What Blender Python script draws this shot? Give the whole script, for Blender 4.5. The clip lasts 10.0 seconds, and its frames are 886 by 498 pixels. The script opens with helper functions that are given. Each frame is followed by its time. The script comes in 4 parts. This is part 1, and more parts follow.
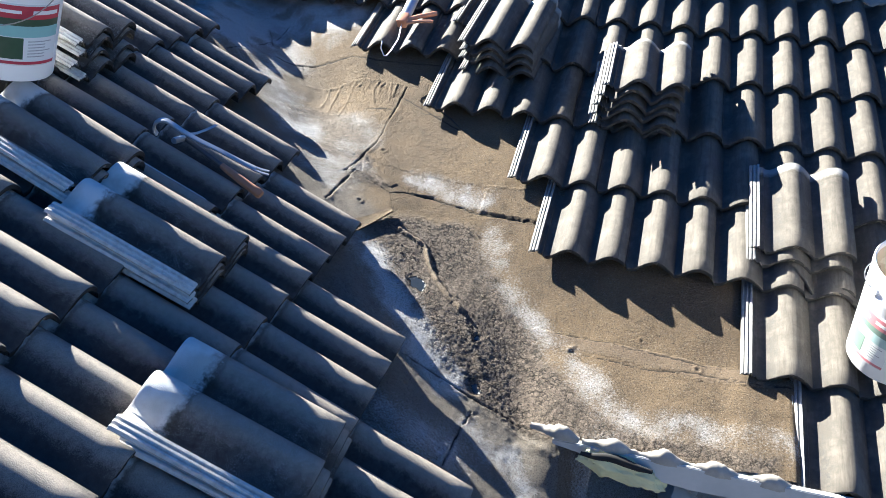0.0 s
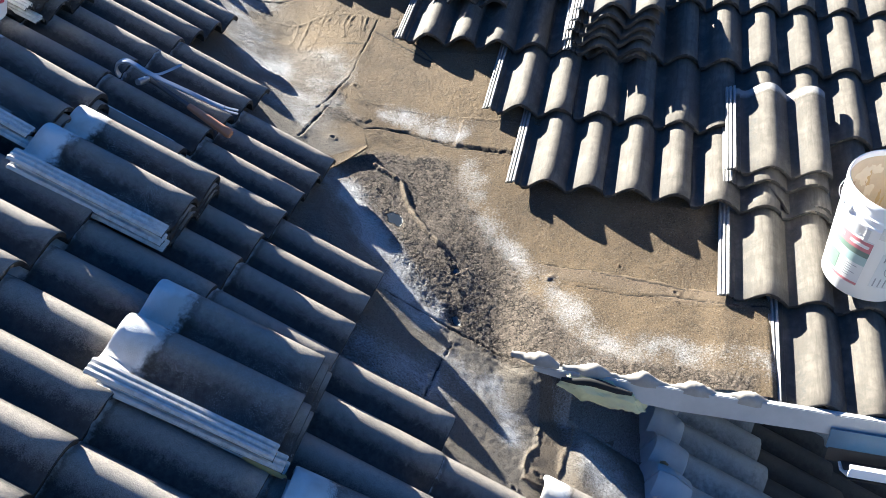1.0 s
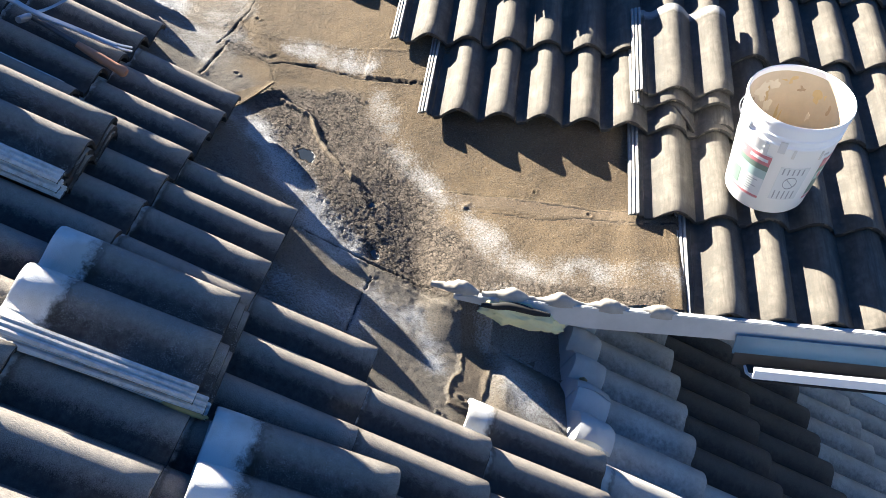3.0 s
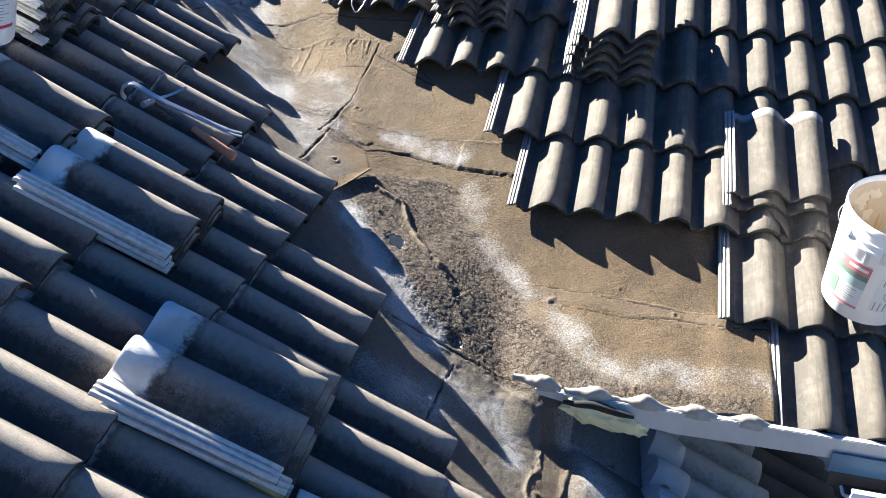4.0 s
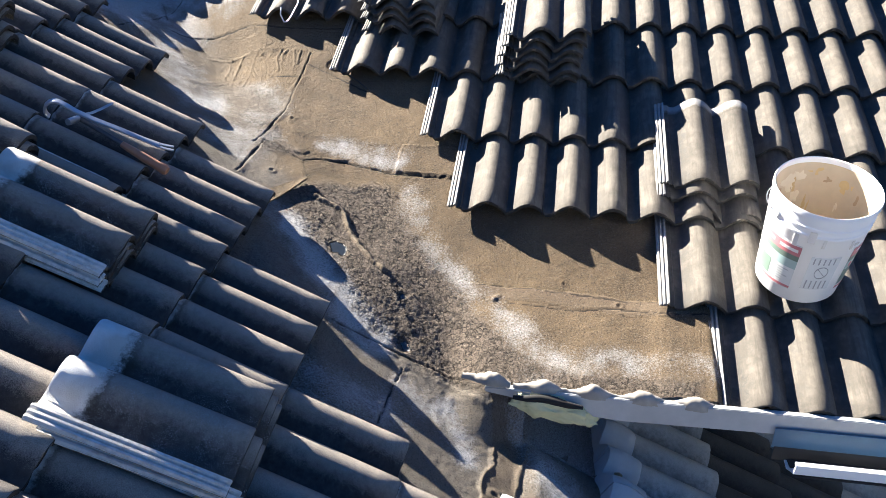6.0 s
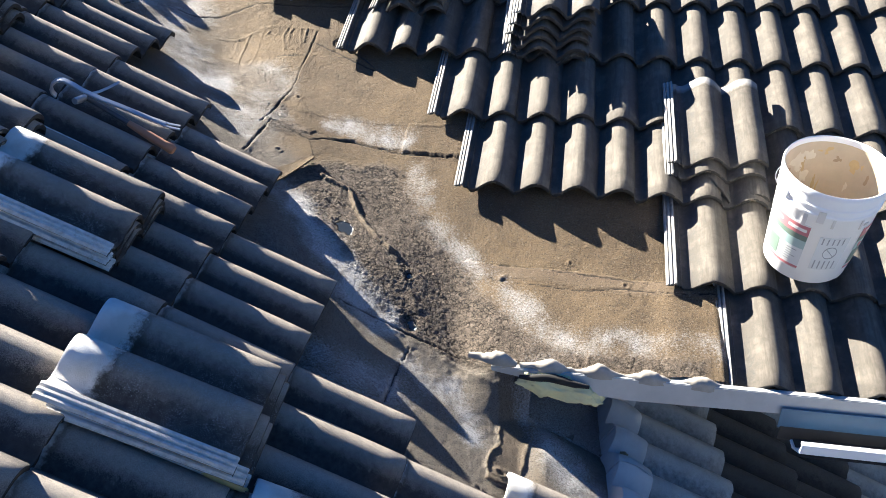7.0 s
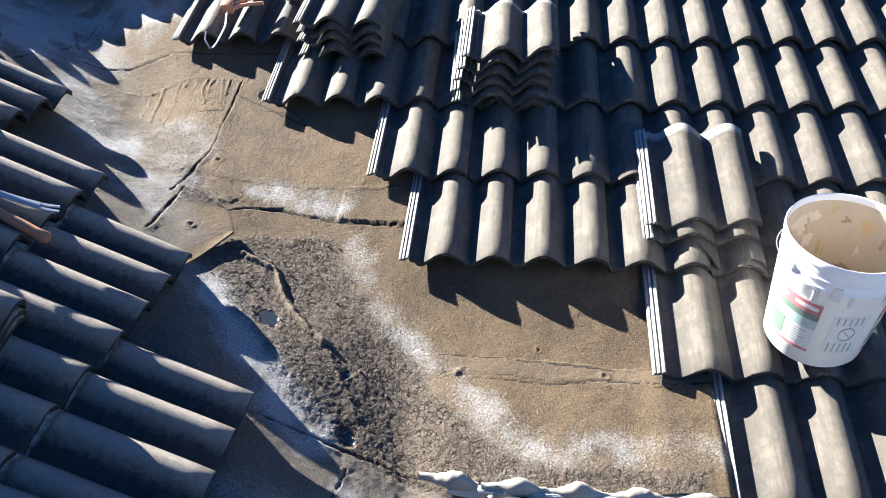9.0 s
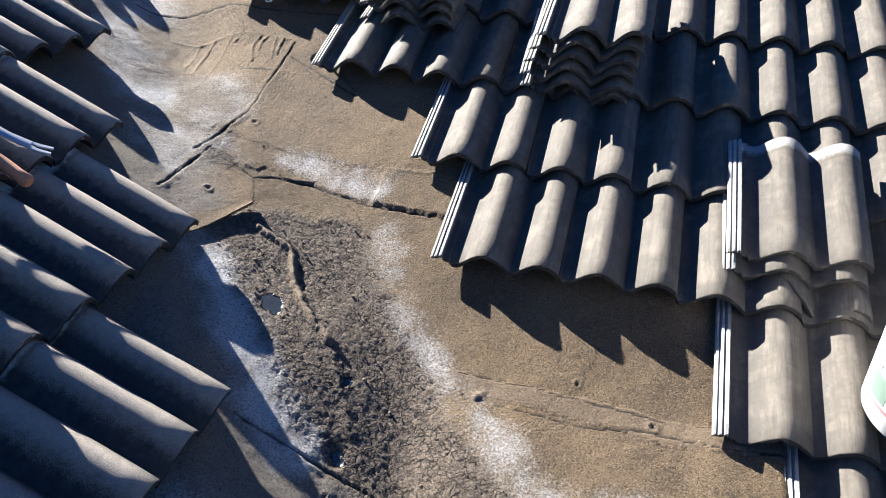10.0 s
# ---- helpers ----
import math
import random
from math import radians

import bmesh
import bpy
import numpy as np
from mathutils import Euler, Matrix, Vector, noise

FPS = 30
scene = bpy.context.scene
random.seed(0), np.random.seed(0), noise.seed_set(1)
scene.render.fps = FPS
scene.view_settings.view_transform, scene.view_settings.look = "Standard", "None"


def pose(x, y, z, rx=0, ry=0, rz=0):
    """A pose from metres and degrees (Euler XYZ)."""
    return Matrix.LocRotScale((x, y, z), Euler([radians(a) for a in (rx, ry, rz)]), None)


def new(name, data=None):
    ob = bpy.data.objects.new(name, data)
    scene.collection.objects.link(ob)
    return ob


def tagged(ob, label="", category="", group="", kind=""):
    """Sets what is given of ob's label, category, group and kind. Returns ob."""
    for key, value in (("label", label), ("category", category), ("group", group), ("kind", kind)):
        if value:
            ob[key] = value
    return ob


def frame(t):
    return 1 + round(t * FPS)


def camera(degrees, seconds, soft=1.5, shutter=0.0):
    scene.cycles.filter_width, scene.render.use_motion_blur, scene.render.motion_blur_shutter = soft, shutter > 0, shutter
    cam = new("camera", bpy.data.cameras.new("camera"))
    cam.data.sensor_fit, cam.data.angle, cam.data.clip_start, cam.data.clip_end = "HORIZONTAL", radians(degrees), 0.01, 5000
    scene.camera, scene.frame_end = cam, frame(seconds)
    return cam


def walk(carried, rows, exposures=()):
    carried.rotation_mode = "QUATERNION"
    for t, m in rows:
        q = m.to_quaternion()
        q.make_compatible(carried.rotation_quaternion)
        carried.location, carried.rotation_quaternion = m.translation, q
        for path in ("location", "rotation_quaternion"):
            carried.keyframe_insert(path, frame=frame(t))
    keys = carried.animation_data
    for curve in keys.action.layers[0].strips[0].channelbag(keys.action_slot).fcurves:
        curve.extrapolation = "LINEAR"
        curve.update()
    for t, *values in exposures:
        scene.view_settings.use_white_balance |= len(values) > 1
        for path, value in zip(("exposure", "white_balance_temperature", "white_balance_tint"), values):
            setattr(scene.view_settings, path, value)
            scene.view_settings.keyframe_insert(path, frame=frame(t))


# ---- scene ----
cam = camera(58.62, 10.0, soft=0.7)
ROWS = [
    (0.0, 0.8386, -2.5180, 1.0341, 12.007, -22.749, 3.852),
    (0.5, 0.8392, -2.5127, 1.0295, 12.775, -24.068, 3.924),
    (1.0, 0.8717, -2.5077, 1.0100, 10.727, -27.026, 2.097),
    (1.5, 0.9021, -2.4880, 0.9854, 7.027, -30.990, 0.827),
    (2.0, 0.9273, -2.4865, 0.9757, 3.422, -32.576, 0.860),
    (2.2, 0.9296, -2.4894, 0.9809, 2.512, -32.884, 1.078),
    (3.3, 0.8732, -2.5100, 0.9912, 5.498, -30.052, 2.896),
    (3.5, 0.8644, -2.5081, 0.9989, 6.769, -29.147, 3.048),
    (4.0, 0.8561, -2.5183, 1.0209, 10.517, -25.554, 2.418),
    (4.5, 0.8288, -2.5230, 1.0470, 14.940, -21.444, 1.733),
    (5.0, 0.8247, -2.5250, 1.0413, 15.632, -20.457, 1.155),
    (5.5, 0.8611, -2.5242, 1.0069, 10.328, -22.610, 0.553),
    (6.0, 0.8734, -2.5254, 0.9963, 6.285, -24.671, 0.956),
    (7.5, 0.8850, -2.5213, 0.9906, 7.740, -26.842, 1.000),
    (8.0, 0.9171, -2.4977, 0.9808, 8.854, -27.697, 1.647),
    (8.5, 0.9437, -2.4054, 0.9710, 7.522, -27.290, 0.250),
    (9.0, 0.9057, -2.0666, 0.9551, 4.543, -23.810, -0.507),
    (9.5, 0.9572, -1.9411, 0.8660, 8.705, -23.010, 1.298),
    (10.0, 0.9874, -1.7435, 0.8223, 10.895, -24.058, 4.112),
]
EXPOSURE = 3.06
walk(cam, [(t, pose(x, y, z, 90 + pitch, 0, yaw) @ pose(0, 0, 0, 0, 0, roll)) for t, x, y, z, yaw, pitch, roll in ROWS],
     [(0.0, EXPOSURE + 0.08, 4540, 4), (1.0, EXPOSURE + 0.12, 4600, 4), (2.2, EXPOSURE + 0.2, 4840, 4), (3.5, EXPOSURE + 0.1, 4740, 5), (5.0, EXPOSURE, 4640, 6),
      (6.0, EXPOSURE, 4770, 7), (7.5, EXPOSURE, 4760, 5), (8.2, EXPOSURE, 4740, 4), (9.0, EXPOSURE, 4590, 6), (9.5, EXPOSURE - 0.34, 4620, 8), (10.0, EXPOSURE - 0.2, 4590, 8)])

# ---- sun and sky ----
SUN_TRAVEL = Vector((0.228, -0.138, -0.168)).normalized()
sun_data = bpy.data.lights.new("sun", "SUN")
sun_data.energy, sun_data.angle, sun_data.color = 5.2, radians(0.53), (1.0, 0.755, 0.485)
sun = new("sun", sun_data)
sun.matrix_world = Matrix.Translation((-6, 4, 8)) @ SUN_TRAVEL.to_track_quat("-Z", "Y").to_matrix().to_4x4()
world = bpy.data.worlds.new("sky")
scene.world = world
world.use_nodes = True
wn = world.node_tree
sky = wn.nodes.new("ShaderNodeTexSky")
sky.sky_type, sky.sun_disc = "NISHITA", False
sky.sun_elevation = math.asin(-SUN_TRAVEL.z)
sky.sun_rotation = math.atan2(-SUN_TRAVEL.x, -SUN_TRAVEL.y)
sky.air_density, sky.dust_density, sky.ozone_density = 1.0, 0.0, 10.0
wn.links.new(sky.outputs["Color"], wn.nodes["Background"].inputs["Color"])
wn.nodes["Background"].inputs["Strength"].default_value = 0.0162

# ---- roof frames ----
PITCH = 28.885
TILE_L, TILE_T, CROWN = 0.42, 0.018, 0.050
LAP_TILT = -5.0
cp, sp = math.cos(radians(PITCH)), math.sin(radians(PITCH))
# local axes of each slope: x to the right when looking up the slope, y up the slope, z off it
WEST = Matrix(((0, -cp, sp, 0), (1, 0, 0, 0), (0, sp, cp, 0), (0, 0, 0, 1)))
NORTH = pose(0, 0, -0.119, 0, 0, -1.53) @ pose(0, 0, 0, PITCH)
WEST_PAN, NORTH_PAN = -0.045, -0.033


def west_nose(k):
    return 0.3556 - 0.35396 * k - (0.030 if k > 5 else 0.0)


def north_nose(k):
    return 1.9271 - 0.35333 * k


# ---- materials ----
def material(name):
    m = bpy.data.materials.new(name)
    m.use_nodes = True
    return m, m.node_tree, m.node_tree.nodes["Principled BSDF"]


def node(tree, kind, **values):
    n = tree.nodes.new(kind)
    for key, value in values.items():
        n.inputs[key.replace("_", " ")].default_value = value
    return n


def noise_tex(tree, coord, scale, detail=4.0, rough=0.55):
    n = node(tree, "ShaderNodeTexNoise", Scale=scale, Detail=detail, Roughness=rough)
    tree.links.new(coord, n.inputs["Vector"])
    return n.outputs["Fac"]


def ramp(tree, fac, stops):
    n = tree.nodes.new("ShaderNodeValToRGB")
    el = n.color_ramp.elements
    while len(el) < len(stops):
        el.new(0.5)
    for e, (p, c) in zip(el, stops):
        e.position, e.color = p, (c, c, c, 1) if isinstance(c, float) else (*c, 1)
    tree.links.new(fac, n.inputs["Fac"])
    return n.outputs["Color"]


def mix(tree, fac, a, b, blend="MIX"):
    n = tree.nodes.new("ShaderNodeMix")
    n.data_type, n.blend_type = "RGBA", blend
    for socket, value in ((n.inputs["Factor"], fac), (n.inputs[6], a), (n.inputs[7], b)):
        if isinstance(value, (int, float)):
            socket.default_value = value
        elif isinstance(value, tuple):
            socket.default_value = (*value, 1)
        else:
            tree.links.new(value, socket)
    return n.outputs[2]


def calc(tree, op, a, b=0.0):
    n = tree.nodes.new("ShaderNodeMath")
    n.operation = op
    for socket, value in zip(n.inputs, (a, b)):
        if isinstance(value, (int, float)):
            socket.default_value = value
        else:
            tree.links.new(value, socket)
    return n.outputs[0]


def bump(tree, shader, height, strength, distance, under=None):
    n = node(tree, "ShaderNodeBump", Strength=strength, Distance=distance)
    tree.links.new(height, n.inputs["Height"])
    if under:
        tree.links.new(under, n.inputs["Normal"])
    tree.links.new(n.outputs["Normal"], shader.inputs["Normal"])
    return n.outputs["Normal"]


def shifted(tree, scale=37.0):
    """Object coordinates moved by the object's random number, so that no two pieces carry the same stains."""
    tc, info = tree.nodes.new("ShaderNodeTexCoord"), tree.nodes.new("ShaderNodeObjectInfo")
    n = tree.nodes.new("ShaderNodeVectorMath")
    n.operation = "ADD"
    tree.links.new(tc.outputs["Object"], n.inputs[0])
    tree.links.new(calc(tree, "MULTIPLY", info.outputs["Random"], scale), n.inputs[1])
    return n.outputs[0], tc.outputs["Object"], info.outputs["Random"]


def tile_material(name, worn, dark, head, gloss=(0.7, 0.9), sheen=0.3, dust_light=(0.15, 0.132, 0.106), grain=0.35, streaky=0.0, rib=0.8, bare=0.366, crest_from=0.10, crest_to=0.46, stained=0.0, smudged=0.0):
    """Concrete roof tile: dark body, pale grains that gather on the crowns (dust, with sunlight painted in), bare head,
    streaks down the slope.
    """
    m, t, p = material(name)
    c, own, rnd = shifted(t)
    fine, mid, big = noise_tex(t, c, 420, 3, 0.65), noise_tex(t, c, 60, 5, 0.65), noise_tex(t, c, 9, 4)
    base = mix(t, ramp(t, mid, [(0.30, 0.0), (0.72, 1.0)]), dark, worn)
    base = mix(t, ramp(t, big, [(0.35, 0.0), (0.7, 0.55)]), base, tuple(0.62 * v for v in dark))
    base = mix(t, calc(t, "MULTIPLY", rnd, 0.35), base, tuple(0.75 * v for v in worn))
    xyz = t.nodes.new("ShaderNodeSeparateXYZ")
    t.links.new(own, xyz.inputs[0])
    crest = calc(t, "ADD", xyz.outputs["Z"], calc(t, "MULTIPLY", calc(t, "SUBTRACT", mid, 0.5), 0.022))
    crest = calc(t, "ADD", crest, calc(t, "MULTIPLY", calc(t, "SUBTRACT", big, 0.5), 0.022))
    # Crowns paler, pans darker by height: wear, plus light and shade in the colour.
    worn_and_lit = ramp(t, calc(t, "MULTIPLY", crest, 10.0), [(crest_from, 0.0), (crest_to, 1.0)])
    speck = ramp(t, calc(t, "ADD", calc(t, "MULTIPLY", fine, 0.55), calc(t, "MULTIPLY", worn_and_lit, grain)), [(0.34, 0.0), (0.80, 0.95)])
    base = mix(t, speck, base, mix(t, ramp(t, big, [(0.3, 0.0), (0.7, 1.0)]), dust_light, tuple(0.72 * v for v in dust_light)))
    if stained:
        base = mix(t, ramp(t, noise_tex(t, c, 32, 5, 0.7), [(0.46, 0.0), (0.66, stained)]), base, tuple(0.42 * v for v in dust_light))
        base = mix(t, ramp(t, noise_tex(t, c, 14, 3, 0.6), [(0.50, 0.0), (0.70, stained * 0.8)]), base, tuple(1.35 * v for v in dust_light))
    if streaky:
        squeeze = t.nodes.new("ShaderNodeVectorMath")
        squeeze.operation = "MULTIPLY"
        squeeze.inputs[1].default_value = (1.0, 0.09, 0.4)
        t.links.new(c, squeeze.inputs[0])
        run = noise_tex(t, squeeze.outputs[0], 75, 5, 0.7)
        base = mix(t, ramp(t, run, [(0.36, streaky), (0.56, 0.0)]), base, tuple(0.45 * v for v in dust_light))
    edge = calc(t, "ADD", xyz.outputs["Y"], calc(t, "MULTIPLY", mid, 0.035))
    if smudged:
        edge = calc(t, "ADD", edge, calc(t, "MULTIPLY", calc(t, "SUBTRACT", noise_tex(t, c, 22, 4, 0.65), 0.5), 0.075))
        edge = calc(t, "ADD", edge, calc(t, "MULTIPLY", calc(t, "SUBTRACT", fine, 0.5), 0.030))
        frost = calc(t, "MULTIPLY", ramp(t, noise_tex(t, c, 480, 2, 0.6), [(0.57, 0.0), (0.66, 0.9)]), ramp(t, noise_tex(t, c, 17, 4, 0.65), [(0.42, 0.0), (0.60, 1.0)]))
        base = mix(t, frost, base, (0.36, 0.35, 0.33))
    pale = mix(t, ramp(t, big, [(0.45, 0.0), (0.65, 0.5)]), head, (0.30, 0.26, 0.19))
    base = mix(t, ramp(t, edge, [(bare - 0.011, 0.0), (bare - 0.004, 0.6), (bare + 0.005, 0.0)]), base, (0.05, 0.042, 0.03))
    base = mix(t, ramp(t, edge, [(bare, 0.0), (bare + 0.022, 1.0)]), base, pale)
    if smudged:
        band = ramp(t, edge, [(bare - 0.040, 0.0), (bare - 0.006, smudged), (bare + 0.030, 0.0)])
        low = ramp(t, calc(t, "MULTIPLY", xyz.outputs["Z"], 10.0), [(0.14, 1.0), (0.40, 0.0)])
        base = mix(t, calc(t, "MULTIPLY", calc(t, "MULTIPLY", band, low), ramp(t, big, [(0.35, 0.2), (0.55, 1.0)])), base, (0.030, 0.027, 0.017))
        side = ramp(t, calc(t, "ADD", xyz.outputs["X"], calc(t, "MULTIPLY", calc(t, "SUBTRACT", mid, 0.5), 0.03)), [(0.040, 0.75), (0.062, 0.0)])
        base = mix(t, calc(t, "MULTIPLY", side, fine), base, (0.26, 0.21, 0.135))
    ribs = calc(t, "MULTIPLY", calc(t, "MULTIPLY", calc(t, "LESS_THAN", xyz.outputs["X"], 0.034), calc(t, "GREATER_THAN", xyz.outputs["Z"], 0.004)), ramp(t, mid, [(0.3, 0.55), (0.6, 0.95)]))
    base = mix(t, ribs, base, tuple(rib * v for v in head))
    # Unworn nose face, painted darker still to hold its shade.
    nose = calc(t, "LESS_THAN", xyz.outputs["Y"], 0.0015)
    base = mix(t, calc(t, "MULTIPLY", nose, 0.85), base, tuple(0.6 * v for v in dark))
    t.links.new(base, p.inputs["Base Color"])
    t.links.new(ramp(t, mid, [(0.3, gloss[0]), (0.7, gloss[1])]), p.inputs["Roughness"])
    p.inputs["Specular IOR Level"].default_value = sheen
    n = bump(t, p, fine, 0.8, 0.0016)
    bump(t, p, mid, 0.35, 0.0022, n)
    return m


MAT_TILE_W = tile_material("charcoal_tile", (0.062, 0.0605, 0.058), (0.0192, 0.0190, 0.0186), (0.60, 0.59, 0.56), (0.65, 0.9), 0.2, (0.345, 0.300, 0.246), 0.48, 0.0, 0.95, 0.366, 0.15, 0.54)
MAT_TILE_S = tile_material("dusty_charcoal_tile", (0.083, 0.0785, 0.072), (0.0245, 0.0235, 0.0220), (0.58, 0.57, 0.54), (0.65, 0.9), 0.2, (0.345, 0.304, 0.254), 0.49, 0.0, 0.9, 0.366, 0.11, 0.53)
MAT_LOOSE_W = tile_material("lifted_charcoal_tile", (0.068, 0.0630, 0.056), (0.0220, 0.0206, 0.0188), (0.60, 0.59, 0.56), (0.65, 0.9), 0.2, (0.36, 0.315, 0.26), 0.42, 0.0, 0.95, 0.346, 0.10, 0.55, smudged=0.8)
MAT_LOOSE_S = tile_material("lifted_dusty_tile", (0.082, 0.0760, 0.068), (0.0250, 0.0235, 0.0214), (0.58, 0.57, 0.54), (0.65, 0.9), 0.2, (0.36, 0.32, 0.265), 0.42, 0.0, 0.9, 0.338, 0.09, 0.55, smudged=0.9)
MAT_TILE_G = tile_material("grey_tile", (0.40, 0.385, 0.36), (0.135, 0.132, 0.125), (0.58, 0.58, 0.56), dust_light=(0.47, 0.44, 0.39), grain=0.42)
# Darker brown copy of the tile: shade under the eave put into the colour.
MAT_TILE_M = tile_material("eave_shade_tile", (0.062, 0.053, 0.044), (0.017, 0.015, 0.0135), (0.36, 0.35, 0.33), dust_light=(0.105, 0.092, 0.076), grain=0.38)
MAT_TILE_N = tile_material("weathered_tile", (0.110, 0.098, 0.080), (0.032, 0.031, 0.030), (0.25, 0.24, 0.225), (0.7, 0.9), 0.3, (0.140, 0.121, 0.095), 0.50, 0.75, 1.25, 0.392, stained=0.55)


def plain(name, colour, rough=0.6, metal=0.0, wear=0.5, scale=40.0, relief=0.0008):
    m, t, p = material(name)
    c, own, rnd = shifted(t)
    a, b = noise_tex(t, c, scale, 5, 0.65), noise_tex(t, c, scale / 7, 3)
    col = mix(t, calc(t, "MULTIPLY", a, wear), colour, tuple(0.45 * v for v in colour))
    col = mix(t, calc(t, "MULTIPLY", ramp(t, b, [(0.45, 0.0), (0.75, 1.0)]), wear * 0.6), col, (0.13, 0.115, 0.095))
    t.links.new(col, p.inputs["Base Color"])
    p.inputs["Roughness"].default_value, p.inputs["Metallic"].default_value = rough, metal
    bump(t, p, a, 0.4, relief)
    return m


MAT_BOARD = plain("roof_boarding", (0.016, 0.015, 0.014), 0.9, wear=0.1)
MAT_FASCIA = plain("fascia_paint", (0.46, 0.46, 0.45), 0.5, wear=0.35)
MAT_COMB = plain("eave_comb_plastic", (0.42, 0.38, 0.31), 0.6, wear=0.9, scale=45)
MAT_GUTTER = plain("gutter_enamel", (0.78, 0.79, 0.82), 0.3, wear=0.15)
MAT_GUTTER_IN = plain("blue_flashing", (0.075, 0.150, 0.240), 0.45, wear=0.35)
MAT_GUTTER_DARK = plain("gutter_black", (0.014, 0.014, 0.015), 0.8, wear=0.4)
MAT_WALL = plain("white_wall", (0.72, 0.72, 0.72), 0.75, wear=0.12, scale=12)
MAT_MORTAR = plain("mortar", (0.21, 0.21, 0.205), 0.9, wear=0.5, relief=0.004)
MAT_BEDDING = plain("pale_mortar", (0.50, 0.49, 0.47), 0.9, wear=0.55, scale=28, relief=0.004)
MAT_RIDGE = plain("ridge_concrete", (0.05, 0.052, 0.056), 0.7, wear=0.5)
MAT_BUCKET = plain("bucket_plastic", (0.90, 0.90, 0.90), 0.38, wear=0.05, scale=25, relief=0.0002)
MAT_BUCKET_IN = plain("bucket_residue", (0.74, 0.63, 0.45), 0.55, wear=0.75, scale=11, relief=0.004)
MAT_STEEL = plain("tool_steel", (0.42, 0.43, 0.45), 0.42, 0.75, wear=0.4, scale=80, relief=0.0003)
MAT_WIRE = plain("bail_wire", (0.35, 0.35, 0.36), 0.4, 1.0, wear=0.3)
MAT_WOOD = plain("hammer_wood", (0.36, 0.175, 0.085), 0.5, wear=0.6, scale=70)
MAT_FOAM = plain("builders_foam", (0.70, 0.66, 0.36), 0.8, wear=0.45, scale=55, relief=0.006)
MAT_SCAR = plain("broken_mortar", (0.30, 0.22, 0.11), 0.9, wear=0.8, scale=120, relief=0.004)
MAT_ADHESIVE = plain("old_adhesive", (0.42, 0.34, 0.13), 0.5, wear=0.6, scale=60, relief=0.002)
MAT_GROUND = plain("ground_soil", (0.16, 0.15, 0.11), 0.95, wear=0.6, scale=0.6)


# ---- mesh helpers ----
def part(name, bm, mat, parent=None, label="", at=None, smooth=40):
    """Links a bmesh as one mesh object, under a thing or under a part."""
    if isinstance(bm, bpy.types.Mesh):
        data = bm
    else:
        data = bpy.data.meshes.new(name)
        bmesh.ops.recalc_face_normals(bm, faces=bm.faces)
        bm.to_mesh(data)
        bm.free()
        for f in data.polygons:
            f.use_smooth = smooth > 0
        if smooth:
            data.set_sharp_from_angle(angle=radians(smooth))
        data.materials.append(mat)
    ob = new(name, data)
    if parent is not None:
        ob.parent = parent
    if at is not None:
        ob.matrix_local = at
    return tagged(ob, label) if label else ob


def base_empty(name, label, category, m=None, group="", kind=""):
    ob = new(name)
    ob.empty_display_size = 0.05
    if m is not None:
        ob.matrix_world = m
    return tagged(ob, label, category, group, kind)


def box_bm(lo, hi, bevel=0.0):
    bm = bmesh.new()
    bmesh.ops.create_cube(bm, size=1)
    for v in bm.verts:
        v.co = Vector([l + (c + 0.5) * (h - l) for c, l, h in zip(v.co, lo, hi)])
    if bevel:
        bmesh.ops.bevel(bm, geom=bm.edges[:], offset=bevel, segments=2, affect="EDGES", profile=0.5)
    return bm


def lathe_bm(profile, steps=40):
    """A body turned round z from (radius, height) pairs."""
    bm = bmesh.new()
    rings = [[bm.verts.new((r * math.cos(2 * math.pi * i / steps), r * math.sin(2 * math.pi * i / steps), z)) for i in range(steps)] for r, z in profile]
    for a, b in zip(rings, rings[1:]):
        for i in range(steps):
            bm.faces.new((a[i], a[(i + 1) % steps], b[(i + 1) % steps], b[i]))
    bmesh.ops.remove_doubles(bm, verts=bm.verts, dist=1e-5)
    return bm


def tube_bm(points, radius, steps=8):
    """A round bar through the points; radius may be a list."""
    bm = bmesh.new()
    pts = [Vector(p) for p in points]
    radii = radius if isinstance(radius, (list, tuple)) else [radius] * len(pts)
    rings, side = [], None
    for i, (p, r) in enumerate(zip(pts, radii)):
        way = (pts[min(i + 1, len(pts) - 1)] - pts[max(i - 1, 0)]).normalized()
        side = way.orthogonal() if side is None else side
        side = (side - way * side.dot(way)).normalized()
        up = way.cross(side)
        rings.append([bm.verts.new(p + r * (side * math.cos(2 * math.pi * j / steps) + up * math.sin(2 * math.pi * j / steps))) for j in range(steps)])
    for a, b in zip(rings, rings[1:]):
        for j in range(steps):
            bm.faces.new((a[j], a[(j + 1) % steps], b[(j + 1) % steps], b[j]))
    bm.faces.new(rings[0]), bm.faces.new(rings[-1])
    return bm


def sweep_bm(profile, stations):
    """A closed section (list of (u, v)) carried along stations, each a function-free Matrix."""
    bm = bmesh.new()
    rings = [[bm.verts.new(m @ Vector((u, 0, v))) for u, v in profile] for m in stations]
    n = len(profile)
    for a, b in zip(rings, rings[1:]):
        for i in range(n):
            bm.faces.new((a[i], a[(i + 1) % n], b[(i + 1) % n], b[i]))
    bm.faces.new(rings[0]), bm.faces.new(rings[-1])
    return bm


# ---- the roof tile: interlocking ribs, then two barrels ----
def barrel(f):
    """Height of a barrel across its width: a round crown that runs out softly into the pans."""
    return (0.5 - 0.5 * math.cos(2 * math.pi * f)) ** 0.50


